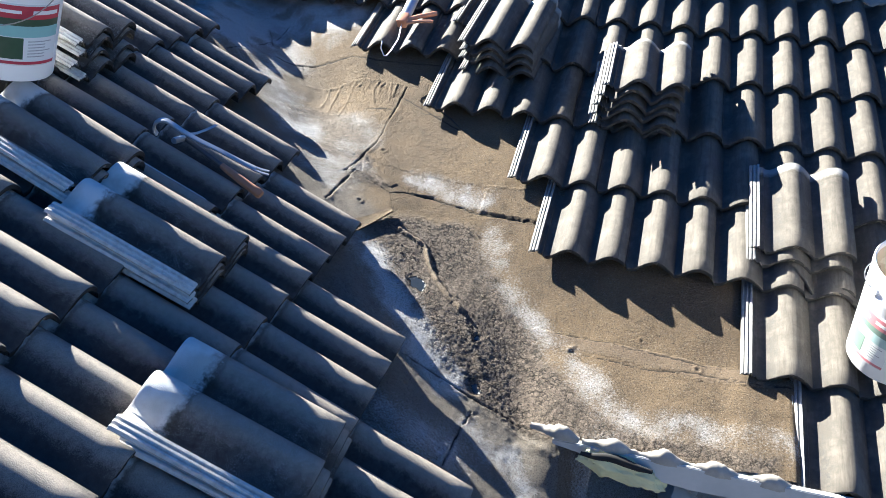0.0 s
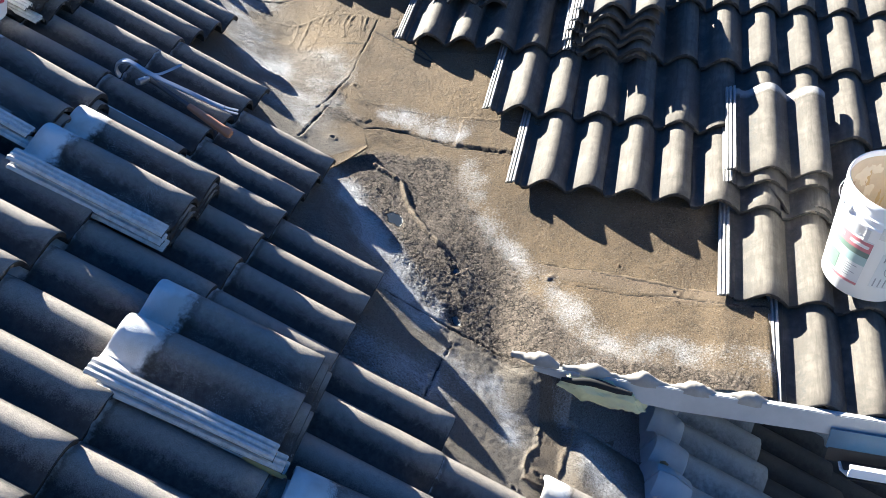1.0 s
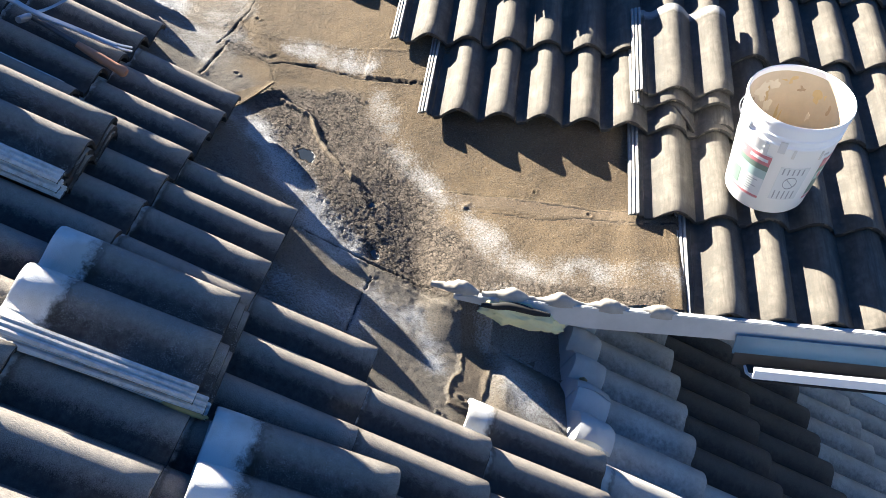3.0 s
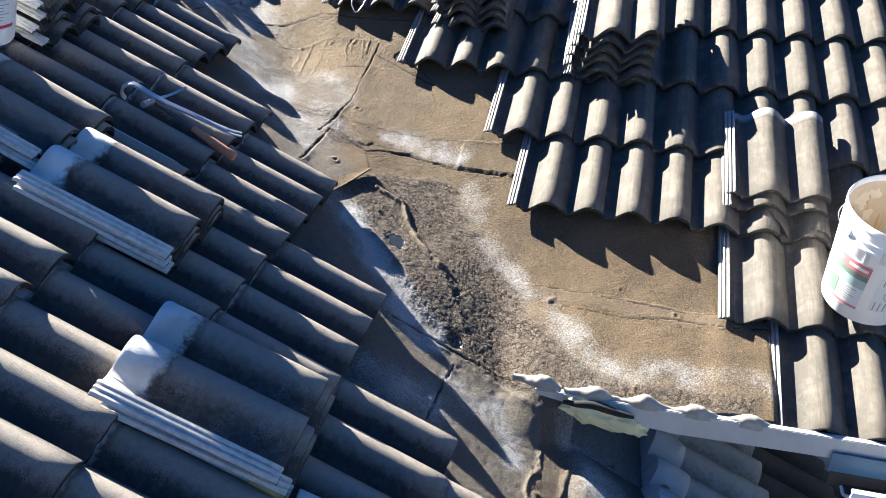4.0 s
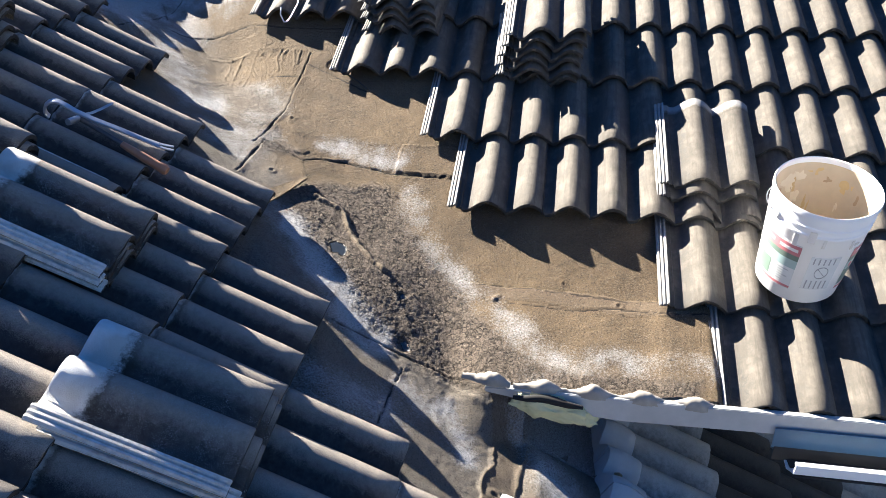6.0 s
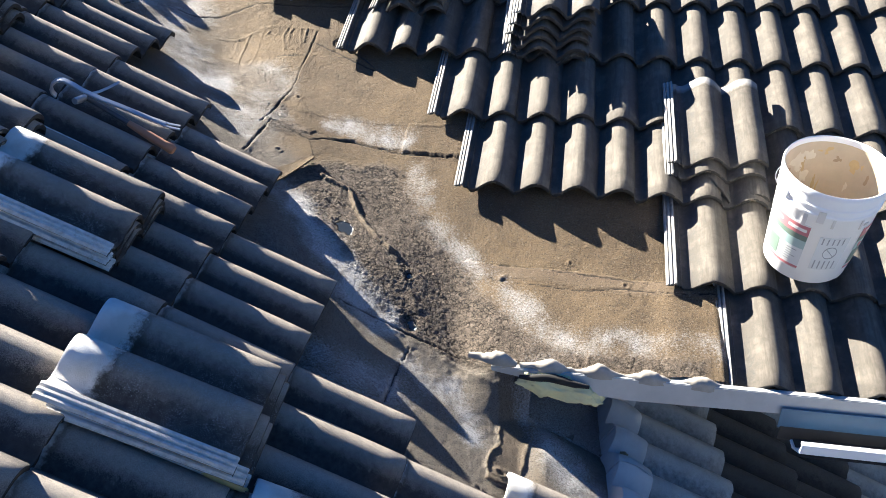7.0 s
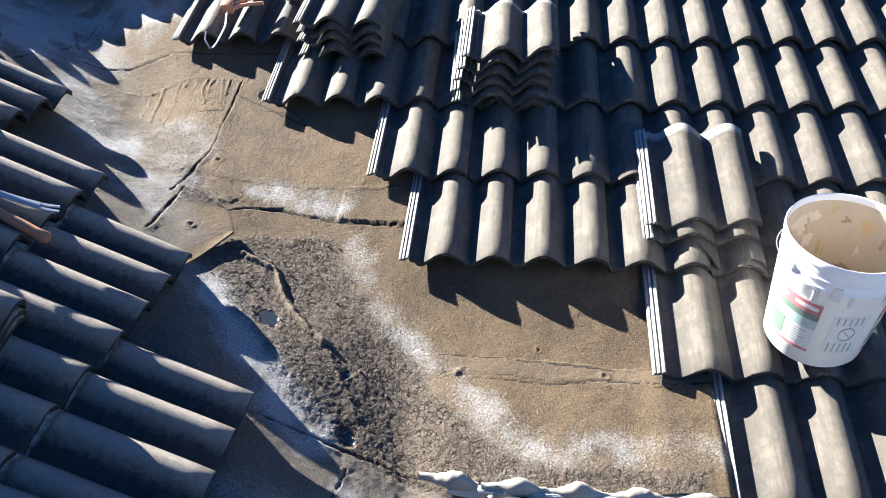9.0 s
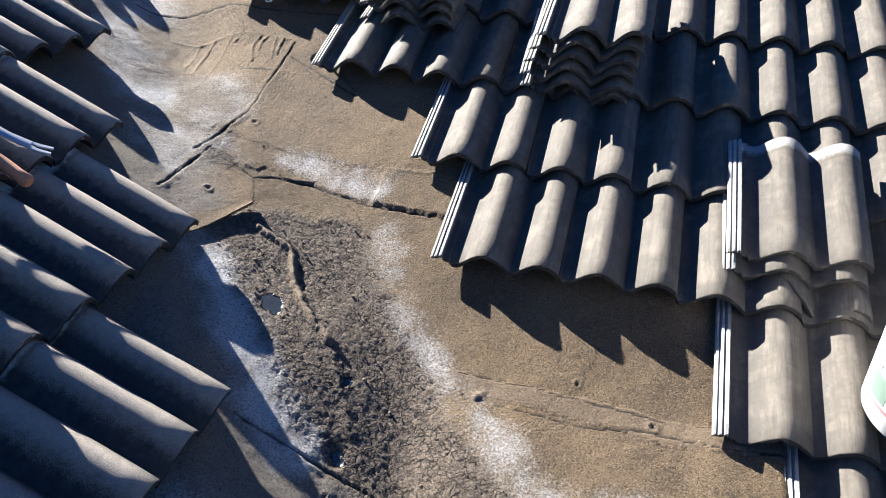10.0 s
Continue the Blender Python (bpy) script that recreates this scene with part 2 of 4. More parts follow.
def tile_section():
    pts = [(0.0, 0.003), (0.003, 0.013), (0.008, 0.0145), (0.0095, 0.008), (0.0145, 0.018), (0.0195, 0.0195), (0.0215, 0.011), (0.0265, 0.022),
           (0.0325, 0.0235), (0.035, 0.010), (0.042, 0.003), (0.050, 0.001), (0.060, 0.0), (0.074, 0.0)]
    for i in range(1, 19):
        f = i / 18
        pts.append((0.080 + 0.138 * f, CROWN * barrel(f)))
    for i in range(1, 16):
        f = i / 18
        pts.append((0.229 + 0.138 * f, CROWN * barrel(f)))
    pts.append((0.3455, 0.014))
    return pts


def broken_edge(x, reach):
    """Where a broken tile's nose starts: a ragged slant across its rib side."""
    return max(0.0, reach * (1 - x / 0.21) + 0.012 * noise.noise((x * 45, reach, 4))) if x < 0.21 else 0.0


def tile_mesh(name, mat, length=TILE_L, chip=0, cut=0.0, trim=1.0, broken=0.0):
    """One tile. Local x across, y from the nose up, z off the slope; the pan's top is z = 0."""
    rng = random.Random(chip)
    top = [q for q in tile_section() if q[0] < trim]
    rows = [(0.0, -0.0035), (0.004, -0.0005), (0.06, 0.0), (0.20, 0.0), (0.352, 0.0), (length - 0.006, 0.0), (length, -0.003)]
    bm = bmesh.new()
    grid = []
    for y, dz in rows:
        line = []
        for x, z in top:
            yy = max(y, cut) if x < 0.046 else y
            yy = max(yy, broken_edge(x, broken) + (0.004 if y > 0 else 0.0)) if broken else yy
            if y < 0.01 and chip:
                yy += max(0.0, noise.noise((x * 60, chip * 7.3, 0))) * 0.006
            line.append(bm.verts.new((x, yy, z + dz + (noise.noise((x * 14, y * 9, chip * 3.1)) * 0.0008 if chip else 0))))
        grid.append(line)
    under = [[bm.verts.new((x, max(max(y, cut) if x < 0.046 else y, broken_edge(x, broken)), (z if x > 0.05 else 0.024) - TILE_T + (0.001 if y == 0 else 0))) for x, z in top] for y in (0.0, length)]
    for a, b in zip(grid, grid[1:]):
        for i in range(len(top) - 1):
            bm.faces.new((a[i], a[i + 1], b[i + 1], b[i]))
    n = len(top)
    for i in range(n - 1):
        bm.faces.new((under[0][i + 1], under[0][i], under[1][i], under[1][i + 1]))
        bm.faces.new((grid[0][i + 1], grid[0][i], under[0][i], under[0][i + 1]))
        bm.faces.new((grid[-1][i], grid[-1][i + 1], under[1][i + 1], under[1][i]))
    bm.faces.new([g[0] for g in grid][::-1] + [under[0][0], under[1][0]][::1])
    bm.faces.new([g[-1] for g in grid] + [under[1][-1], under[0][-1]])
    data = bpy.data.meshes.new(name)
    bmesh.ops.recalc_face_normals(bm, faces=bm.faces)
    bm.to_mesh(data)
    bm.free()
    for f in data.polygons:
        f.use_smooth = True
    data.set_sharp_from_angle(angle=radians(42))
    data.materials.append(mat)
    return data


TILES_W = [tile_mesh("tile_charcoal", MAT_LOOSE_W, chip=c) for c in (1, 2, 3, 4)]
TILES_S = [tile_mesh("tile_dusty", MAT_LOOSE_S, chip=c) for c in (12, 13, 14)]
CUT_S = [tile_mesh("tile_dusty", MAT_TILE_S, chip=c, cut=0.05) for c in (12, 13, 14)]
TILES_M = [tile_mesh("tile_eave_shade", MAT_TILE_M, chip=c, cut=0.05) for c in (16, 17)]
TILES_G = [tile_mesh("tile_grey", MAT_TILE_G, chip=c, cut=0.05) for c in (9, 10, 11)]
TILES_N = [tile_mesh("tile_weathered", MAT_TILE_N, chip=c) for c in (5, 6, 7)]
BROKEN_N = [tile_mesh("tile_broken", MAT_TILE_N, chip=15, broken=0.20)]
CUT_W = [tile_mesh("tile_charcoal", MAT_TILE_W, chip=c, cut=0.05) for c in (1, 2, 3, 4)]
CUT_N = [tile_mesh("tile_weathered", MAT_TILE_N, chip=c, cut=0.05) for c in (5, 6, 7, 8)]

# the outermost tiles of each course lack their side lap
END_W = [tile_mesh("tile_charcoal", MAT_TILE_W, chip=c, cut=0.05, trim=0.339) for c in (1, 2, 3)]
END_G = [tile_mesh("tile_grey", MAT_TILE_G, chip=c, cut=0.05, trim=0.339) for c in (9, 10)]

# ---- the bare membrane in the valley ----
EAVE = -0.468


def value_noise(x, y, seed):
    rng = np.random.RandomState(seed)
    table = rng.rand(256, 256)
    xi, yi = np.floor(x).astype(int), np.floor(y).astype(int)
    fx, fy = x - xi, y - yi
    fx, fy = fx * fx * (3 - 2 * fx), fy * fy * (3 - 2 * fy)
    a, b = table[xi % 256, yi % 256], table[(xi + 1) % 256, yi % 256]
    c, d = table[xi % 256, (yi + 1) % 256], table[(xi + 1) % 256, (yi + 1) % 256]
    return (a * (1 - fx) + b * fx) * (1 - fy) + (c * (1 - fx) + d * fx) * fy


def fbm(x, y, scale, seed, octaves=4):
    total, amp, norm = 0.0, 1.0, 0.0
    for o in range(octaves):
        total = total + amp * value_noise(x * scale * 2**o + 31.7 * o, y * scale * 2**o + 17.3 * o, seed + o)
        norm += amp
        amp *= 0.55
    return total / norm


def line_distance(x, y, points):
    best = np.full(np.shape(x), 9.0)
    for (ax, ay), (bx, by) in zip(points, points[1:]):
        dx, dy = bx - ax, by - ay
        t = np.clip(((x - ax) * dx + (y - ay) * dy) / (dx * dx + dy * dy), 0, 1)
        best = np.minimum(best, np.hypot(x - ax - t * dx, y - ay - t * dy))
    return best


def inside(x, y, points):
    odd = np.zeros(np.shape(x), bool)
    for (ax, ay), (bx, by) in zip(points, points[1:] + points[:1]):
        cross = (ay > y) != (by > y)
        odd ^= cross & (x < (bx - ax) * (y - ay) / ((by - ay) or 1e-9) + ax)
    return odd


def soft(v, lo, hi):
    t = np.clip((v - lo) / (hi - lo), 0, 1)
    return t * t * (3 - 2 * t)


def deck_height(x, y):
    """The valley's boarding: two slopes, a flat valley board, a kick at the eave and the drop past it."""
    tp = sp / cp
    yb = x * 0.0267 + y
    covered = np.interp(-x / cp, [-1.06, -0.70, -0.35, 0.0, 0.355, 0.71, 1.06, 1.42], [-1.03, -0.885, -0.458, 0.0, 0.165, 0.60, 0.75, 1.5]) - y
    west = -x * tp - 0.055 * soft(covered, 0.15, 0.50) - (0.050 + 0.014 * soft(y - x, 0.6, 1.1) + 0.014 * soft(x - y, 0.5, 0.9) - 0.024 * soft(x, 0.88, 0.97) * soft(-y, 0.50, 0.60)) / cp
    north = -0.119 + yb * tp + (-0.068 + 0.055 * soft(-0.02 - yb, 0, 0.5) * soft(x, 0.60, 0.80) * (1 - 0.8 * soft(x, 1.475, 1.54))) / cp
    north = north + 0.013 * soft(x, 1.26, 1.36) * (1 - soft(x, 1.475, 1.54)) * soft(-0.05 - yb, 0, 0.10)
    north = north - 0.06 * soft(y - x, 0.9, 1.5) * (1 - soft((north + x * tp) * cp, 0.04, 0.15))
    nx, ny, nz = sp + NORTH[0][2], NORTH[1][2], cp + NORTH[2][2]
    valley = (0.010 - 0.19 * soft(y - x, 0.45, 1.55) - 0.110 * soft(x - y, 0.50, 1.30) - 0.119 * NORTH[2][2] - nx * x - ny * y) / nz
    drop = np.maximum(EAVE - yb, 0) * (40.0 * soft(x, 0.91, 0.98) + 0.40 * soft(x, 0.68, 0.82) + 2.5 * soft(x, 0.80, 0.92) + 0.10)
    north, valley = north - drop, valley - drop
    k = 0.012
    top = np.maximum(np.maximum(west, north), valley)
    return top + k * np.log(np.exp((west - top) / k) + np.exp((north - top) / k) + np.exp((valley - top) / k))


CRACKED = [(-0.03, 0.10), (0.10, 0.22), (0.36, 0.28), (0.40, 0.20), (0.51, 0.04), (0.64, -0.10), (0.76, -0.23), (0.86, -0.34), (0.93, -0.39),
           (1.04, -0.42), (1.45, -0.44), (1.45, -0.52), (0.72, -0.50), (0.46, -0.44), (0.34, -0.34), (0.26, -0.23), (0.14, -0.12)]
CRACKED_UP = [(-0.60, 0.62), (-0.50, 0.78), (-0.30, 0.76), (-0.16, 0.60), (-0.20, 0.42), (-0.32, 0.40), (-0.48, 0.50)]
CRUMBLED = [(-0.25, 0.50), (-0.16, 0.57), (-0.12, 0.46), (-0.10, 0.38), (0.00, 0.36), (0.02, 0.30), (-0.10, 0.29), (-0.17, 0.31), (-0.22, 0.40)]
DULL = [(-0.17, 0.10), (-0.15, 0.42), (-0.13, 0.66), (-0.30, 0.77), (-0.52, 0.76), (-0.72, 0.82), (-0.85, 0.80), (-0.60, 0.42), (-0.30, 0.16)]
DULL_EAVE = [(0.50, -0.42), (0.70, -0.43), (0.92, -0.46), (0.92, -0.56), (0.84, -0.66), (0.76, -0.90), (0.55, -0.90), (0.52, -0.60)]
WHITE = [([(0.44, 0.24), (0.50, 0.08), (0.61, -0.04), (0.74, -0.16), (0.85, -0.26), (0.93, -0.36), (1.06, -0.39), (1.25, -0.385), (1.47, -0.40)], 0.040, 0.60),
         ([(-0.02, -0.03), (0.056, -0.075), (0.129, -0.135), (0.20, -0.217), (0.275, -0.305), (0.35, -0.38), (0.42, -0.43)], 0.052, 1.4),
         ([(0.07, 0.43), (0.20, 0.415), (0.38, 0.385)], 0.035, 0.9),
         ([(-0.80, 0.92), (-0.66, 0.74), (-0.55, 0.62), (-0.44, 0.50)], 0.080, 1.1),
         ([(-0.34, 0.36), (-0.22, 0.26), (-0.16, 0.36)], 0.065, 0.8),
         ([(-0.24, 0.52), (-0.17, 0.62), (-0.28, 0.70)], 0.060, 0.55),
         ([(-1.34, 1.36), (-1.16, 1.14), (-1.02, 1.02)], 0.13, 1.9), ([(-0.80, 0.90), (-0.72, 0.82), (-0.62, 0.76)], 0.05, 1.3), ([(-0.73, 1.34), (-0.63, 1.29)], 0.045, 1.2), ([(-1.30, 1.55), (-1.02, 1.22), (-0.88, 0.98)], 0.16, 1.3), ([(-1.05, 1.42), (-0.78, 1.36), (-0.55, 1.36)], 0.10, 1.1), ([(-0.95, 1.36), (-0.88, 1.32)], 0.03, 0.9),
         ([(-0.70, 1.26), (-0.58, 1.22)], 0.05, 0.5),
         ([(0.66, -0.58), (0.71, -0.65), (0.745, -0.72)], 0.038, 1.3),
         ([(0.94, -0.52), (0.998, -0.66), (1.09, -0.73)], 0.055, 1.0),
         ([(0.30, -0.74), (0.42, -0.72), (0.50, -0.71)], 0.07, 0.7), ([(0.56, -0.57), (0.62, -0.60)], 0.05, 0.7)]
SPLITS = [([(-0.11, 0.93), (-0.13, 0.71), (-0.15, 0.52), (-0.17, 0.40), (-0.19, 0.33)], 0.0068, 0.008),
          ([(-0.17, 0.36), (-0.09, 0.33), (-0.03, 0.32), (0.01, 0.30), (0.06, 0.335), (0.17, 0.355), (0.36, 0.32), (0.58, 0.315)], 0.0050, 0.0055),
          ([(-0.80, 1.05), (-0.58, 1.085), (-0.44, 1.09), (-0.15, 1.083), (0.05, 1.08)], 0.0070, 0.007),
          ([(-0.26, 0.79), (-0.07, 0.795), (0.16, 0.773)], 0.003, 0.003), ([(-0.92, 0.78), (-0.89, 1.04), (-0.86, 1.35)], 0.003, 0.004),
          ([(-0.95, 1.30), (-0.86, 1.14)], 0.004, 0.006),
          ([(-0.10, 0.862), (-0.02, 0.822), (0.055, 0.783), (0.19, 0.712)], 0.0068, 0.003),
          ([(-0.155, 0.36), (-0.172, 0.23), (-0.178, 0.10)], 0.0075, 0.008),
          ([(0.65, -0.165), (0.82, -0.175), (1.05, -0.195), (1.20, -0.185), (1.36, -0.205), (1.50, -0.195)], 0.003, 0.0045),
          ([(0.72, -0.108), (0.92, -0.122), (1.14, -0.145), (1.30, -0.16), (1.50, -0.155)], 0.0025, 0.003),
          ([(0.30, -0.44), (0.447, -0.436), (0.60, -0.44), (0.72, -0.465)], 0.005, 0.010),
          ([(0.53, -0.49), (0.512, -0.607), (0.51, -0.80)], 0.004, 0.008)]
VEIN = [(0.105, 0.125), (0.17, 0.105), (0.218, 0.09), (0.240, 0.045), (0.252, 0.013), (0.29, -0.042), (0.309, -0.063), (0.365, -0.112), (0.415, -0.143)]
RIDGES = [([(-0.62, 0.93), (-0.54, 0.935), (-0.39, 0.955), (-0.25, 0.955), (-0.13, 0.94)], 0.007, 0.0025)] + [
          ([(x, 0.945), (x + 0.012 * math.sin(x * 60), 0.95 - 0.5 * l), (x + 0.010 + 0.012 * math.sin(x * 90), 0.95 - l)], 0.0055, 0.0032 + 0.001 * math.sin(x * 70))
          for x, l in ((-0.485, 0.15), (-0.43, 0.18), (-0.365, 0.20), (-0.33, 0.06), (-0.295, 0.04), (-0.25, 0.12), (-0.225, 0.07), (-0.19, 0.11), (-0.16, 0.08))] + [
          (VEIN, 0.012, 0.011),
          ([(0.41, -0.15), (0.46, -0.22), (0.50, -0.28), (0.55, -0.36), (0.62, -0.43)], 0.012, 0.0015),
          ([(0.84, -0.515), (0.811, -0.536), (0.815, -0.60), (0.822, -0.645), (0.823, -0.709), (0.806, -0.76), (0.800, -0.822)], 0.009, 0.0030),
          ([(0.932, -0.50), (0.920, -0.55), (0.926, -0.606), (0.90, -0.691), (0.905, -0.767)], 0.008, 0.0028),
          ([(0.531, -0.46), (0.596, -0.473), (0.682, -0.521), (0.827, -0.52)], 0.016, 0.0035),
          ([(0.62, -0.445), (0.695, -0.464), (0.789, -0.50), (0.836, -0.514)], 0.012, 0.004), ([(0.64, -0.47), (0.74, -0.515), (0.80, -0.54)], 0.010, 0.004),
          ([(0.79, -0.165), (0.805, -0.155)], 0.010, 0.0035)]
TAPE = [(0.640, -0.112), (0.676, -0.098), (0.783, -0.118), (0.909, -0.118), (1.095, -0.130), (1.185, -0.137), (1.303, -0.157), (1.52, -0.160), (1.52, -0.212), (1.30, -0.210), (1.235, -0.207),
        (1.163, -0.203), (1.133, -0.187), (1.036, -0.181), (0.952, -0.170), (0.821, -0.168), (0.783, -0.170), (0.659, -0.139)]
TAR = [(0.81, -0.50), (0.935, -0.49), (0.93, -0.61), (0.91, -0.70), (0.90, -0.84), (0.80, -0.86), (0.805, -0.76), (0.825, -0.70), (0.82, -0.60)]
# sheets that lie on the rest: outline, thickness, how smooth their face is
SHEETS = [([(-0.087, 0.93), (-0.113, 0.80), (-0.137, 0.683), (-0.149, 0.595), (-0.150, 0.43), (-0.12, 0.36), (-0.05, 0.335), (0.007, 0.340), (0.02, 0.368), (0.10, 0.345), (0.19, 0.370), (0.204, 0.350),
            (0.271, 0.340), (0.375, 0.333), (0.62, 0.308), (0.80, 0.60), (0.70, 0.95)], 0.0032, 0.35),
          ([(0.375, 0.45), (0.365, 0.330), (0.50, 0.322), (0.62, 0.306), (0.70, 0.45)], 0.0035, 0.0),
          ([(-0.165, 0.335), (-0.075, 0.305), (0.007, 0.307), (0.035, 0.25), (0.050, 0.205), (-0.033, 0.017), (-0.175, 0.103), (-0.180, 0.23)], 0.0020, 0.75),
          ([(0.10, -0.705), (0.286, -0.687), (0.506, -0.664), (0.508, -0.80), (0.25, -0.86), (0.10, -0.86)], 0.0045, 0.0),
          ([(-0.40, 0.455), (-0.10, 0.455), (0.073, 0.456), (0.292, 0.446), (0.447, 0.441), (0.70, 0.445), (0.80, 0.80), (0.16, 0.775), (-0.10, 0.795)], 0.0020, 0.2)]
PUDDLES = [(0.243, -0.095, 0.030, 0.034), (0.53, -0.405, 0.020, 0.022), (0.475, -0.225, 0.010, 0.018)]
# nail heads and pocks pressed into the sheets: place, radius
DENTS = [(-0.075, 0.188, 0.010), (0.841, -0.814, 0.011), (0.785, -0.91, 0.008), (1.022, -0.092, 0.007), (-0.095, 0.547, 0.010), (-0.018, 0.443, 0.006), (1.205, -0.172, 0.009), (1.01, -0.118, 0.005)]
STEP = 0.0042
xs, ys = np.arange(-2.0, 1.72, STEP), np.arange(-1.35, 1.75, STEP)
gx, gy = np.meshgrid(xs, ys)
wob = (fbm(gx, gy, 14, 3) - 0.5) * 0.05
wx, wy = gx + wob, gy + (fbm(gx, gy, 14, 9) - 0.5) * 0.05
gz = deck_height(gx, gy)
crack = np.zeros_like(gx)
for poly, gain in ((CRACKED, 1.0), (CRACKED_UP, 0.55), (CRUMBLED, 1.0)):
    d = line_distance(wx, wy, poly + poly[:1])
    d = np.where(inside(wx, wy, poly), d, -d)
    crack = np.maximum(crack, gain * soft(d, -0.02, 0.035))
white = np.zeros_like(gx)
for line, width, gain in WHITE:
    white = np.maximum(white, gain * (1 - soft(line_distance(wx, wy, line), 0.0, width * 2.3)))
white *= 0.35 + 0.75 * soft(fbm(gx, gy, 12, 41, 4), 0.25, 0.75)
jag = (fbm(gx, gy, 55, 501, 3) - 0.5) * 0.009


def clods(x, y, scale, seed):
    """Distance from the joint between two neighbouring lumps, 0 in the joint and up to about 0.7 in a lump's middle."""
    rng = np.random.RandomState(seed)
    jx, jy = rng.rand(256, 256), rng.rand(256, 256)
    x, y = x * scale, y * scale
    xi, yi = np.floor(x).astype(int), np.floor(y).astype(int)
    near, second = np.full(x.shape, 9.0), np.full(x.shape, 9.0)
    for i in (-1, 0, 1):
        for j in (-1, 0, 1):
            a, b = (xi + i) % 256, (yi + j) % 256
            d = np.hypot(xi + i + jx[a, b] - x, yi + j + jy[a, b] - y)
            second = np.minimum(second, np.maximum(near, d))
            near = np.minimum(near, d)
    return second - near


lump = soft(clods(gx + jag * 0.7, gy - jag * 0.7, 68, 8), 0.0, 0.40)
gz += crack * (lump * 0.0014 + (fbm(gx, gy, 90, 21, 2) - 0.5) * 0.0022 + (fbm(gx, gy, 17, 221, 3) - 0.5) * 0.004 + 0.001)
gz += (fbm(gx, gy, 5, 77, 3) - 0.5) * 0.012 + (fbm(gx, gy, 60, 12, 3) - 0.5) * 0.0022
split = np.zeros_like(gx)
for line, width, depth in SPLITS:
    d = line_distance(gx + wob * 0.2 + jag * 0.7, gy + wob * 0.15 - jag * 0.7, line)
    d = d + 0.005 * (fbm(gx, gy, 11, 190, 3) - 0.45) + 0.3 * jag
    s = 1 - soft(d, width * 0.15, width * 0.85)
    gz -= s * depth * 0.65
    gz += (1 - soft(d, width, width * 4)) * depth * 0.30 * (fbm(gx, gy, 18, 63, 3))
    split = np.maximum(split, s)
for line, width, height in RIDGES:
    d = line_distance(gx + wob * 0.35 + jag * 0.4, gy - wob * 0.3, line)
    gz += (1 - soft(d, 0, width * 1.4)) * height * (0.5 + fbm(gx, gy, 40, 33, 2))
tape = inside(gx + wob * 0.25 + jag * 0.5, gy + wob * 0.2 + jag * 0.5, TAPE).astype(float)
smooth = tape * 0.9
for poly, thick, plainness in SHEETS:
    on = inside(gx + wob * 0.25 + jag * 0.6, gy + wob * 0.2 - jag * 0.6, poly).astype(float)
    gz += on * thick
    smooth = np.maximum(smooth, on * plainness)
for px, py, r in DENTS:
    d = np.hypot(gx + jag * 0.5 - px, gy - jag * 0.5 - py)
    gz += (0.0028 * (1 - soft(d, r, r * 2.4)) - 0.0045 * (1 - soft(d, r * 0.5, r * 1.15)))
    split = np.maximum(split, 0.35 * (1 - soft(d, r * 0.4, r)))
tar = inside(gx + wob * 0.3 + jag, gy + jag, TAR).astype(float)
tape = np.maximum(tape, 0.6 * tar)
gz += tar * 0.0015
gz += tape * 0.004
vein = line_distance(gx + wob * 0.35 + jag * 0.4, gy - wob * 0.3, VEIN)
vein = vein + 0.006 * (fbm(gx, gy, 30, 71, 3) - 0.5)
crack *= soft(vein, 0.005, 0.014)
wet = np.zeros_like(gx)
for px, py, rx, ry in PUDDLES:
    r = np.hypot((wx + wob * 0.6 + jag * 2 - px) / rx, (wy - wob * 0.5 - jag * 2 - py) / ry)
    wet = np.maximum(wet, 1 - soft(r, 0.85, 1.0))
    level = soft(r, 0.9, 1.6)
    gz = (deck_height(gx, gy) - 0.001) * (1 - level) + gz * level
grey = 1 - soft((deck_height(gx, gy) + gx * sp / cp) * cp + wob, -0.055, 0.02)
grey *= 1 - 0.7 * soft(gy - gx, 0.6, 1.1)
grey = np.maximum(grey, soft(-0.72 - gx + wob, 0.0, 0.15) * soft(gy, 0.75, 1.0))
for poly in (DULL, DULL_EAVE):
    d = line_distance(wx, wy, poly + poly[:1])
    grey = np.maximum(grey, soft(np.where(inside(wx, wy, poly), d, -d), -0.03, 0.06))
tan = soft(fbm(gx, gy, 3.2, 101, 4), 0.35, 0.65)
keep = (gz > -1.2) & ~((gx < -0.9) & (gy < 0.2)) & ~((gx > 1.34) & (gx * 0.0267 + gy < EAVE - 0.02))
index = -np.ones(gx.shape, int)
used = keep
index[used] = np.arange(used.sum())
verts = np.stack([gx[used], gy[used], gz[used]], -1)
q = np.stack([index[:-1, :-1], index[:-1, 1:], index[1:, 1:], index[1:, :-1]], -1).reshape(-1, 4)
q = q[(q >= 0).all(1)]
q = q[~((np.ptp(verts[q][:, :, 2], axis=1) > 0.03) & (verts[q][:, :, 0].min(1) > 0.84))]
data = bpy.data.meshes.new("roof_membrane")
data.from_pydata(verts.tolist(), [], q.tolist())
for name, field in (("cracked", crack), ("white", white), ("split", split), ("tape", tape), ("wet", wet), ("smooth", smooth), ("tan", tan), ("vein", 1 - soft(vein, 0.004, 0.012)), ("grey", grey)):
    data.attributes.new(name, "FLOAT", "POINT").data.foreach_set("value", field[used].astype(np.float32).ravel())
for f in data.polygons:
    f.use_smooth = True


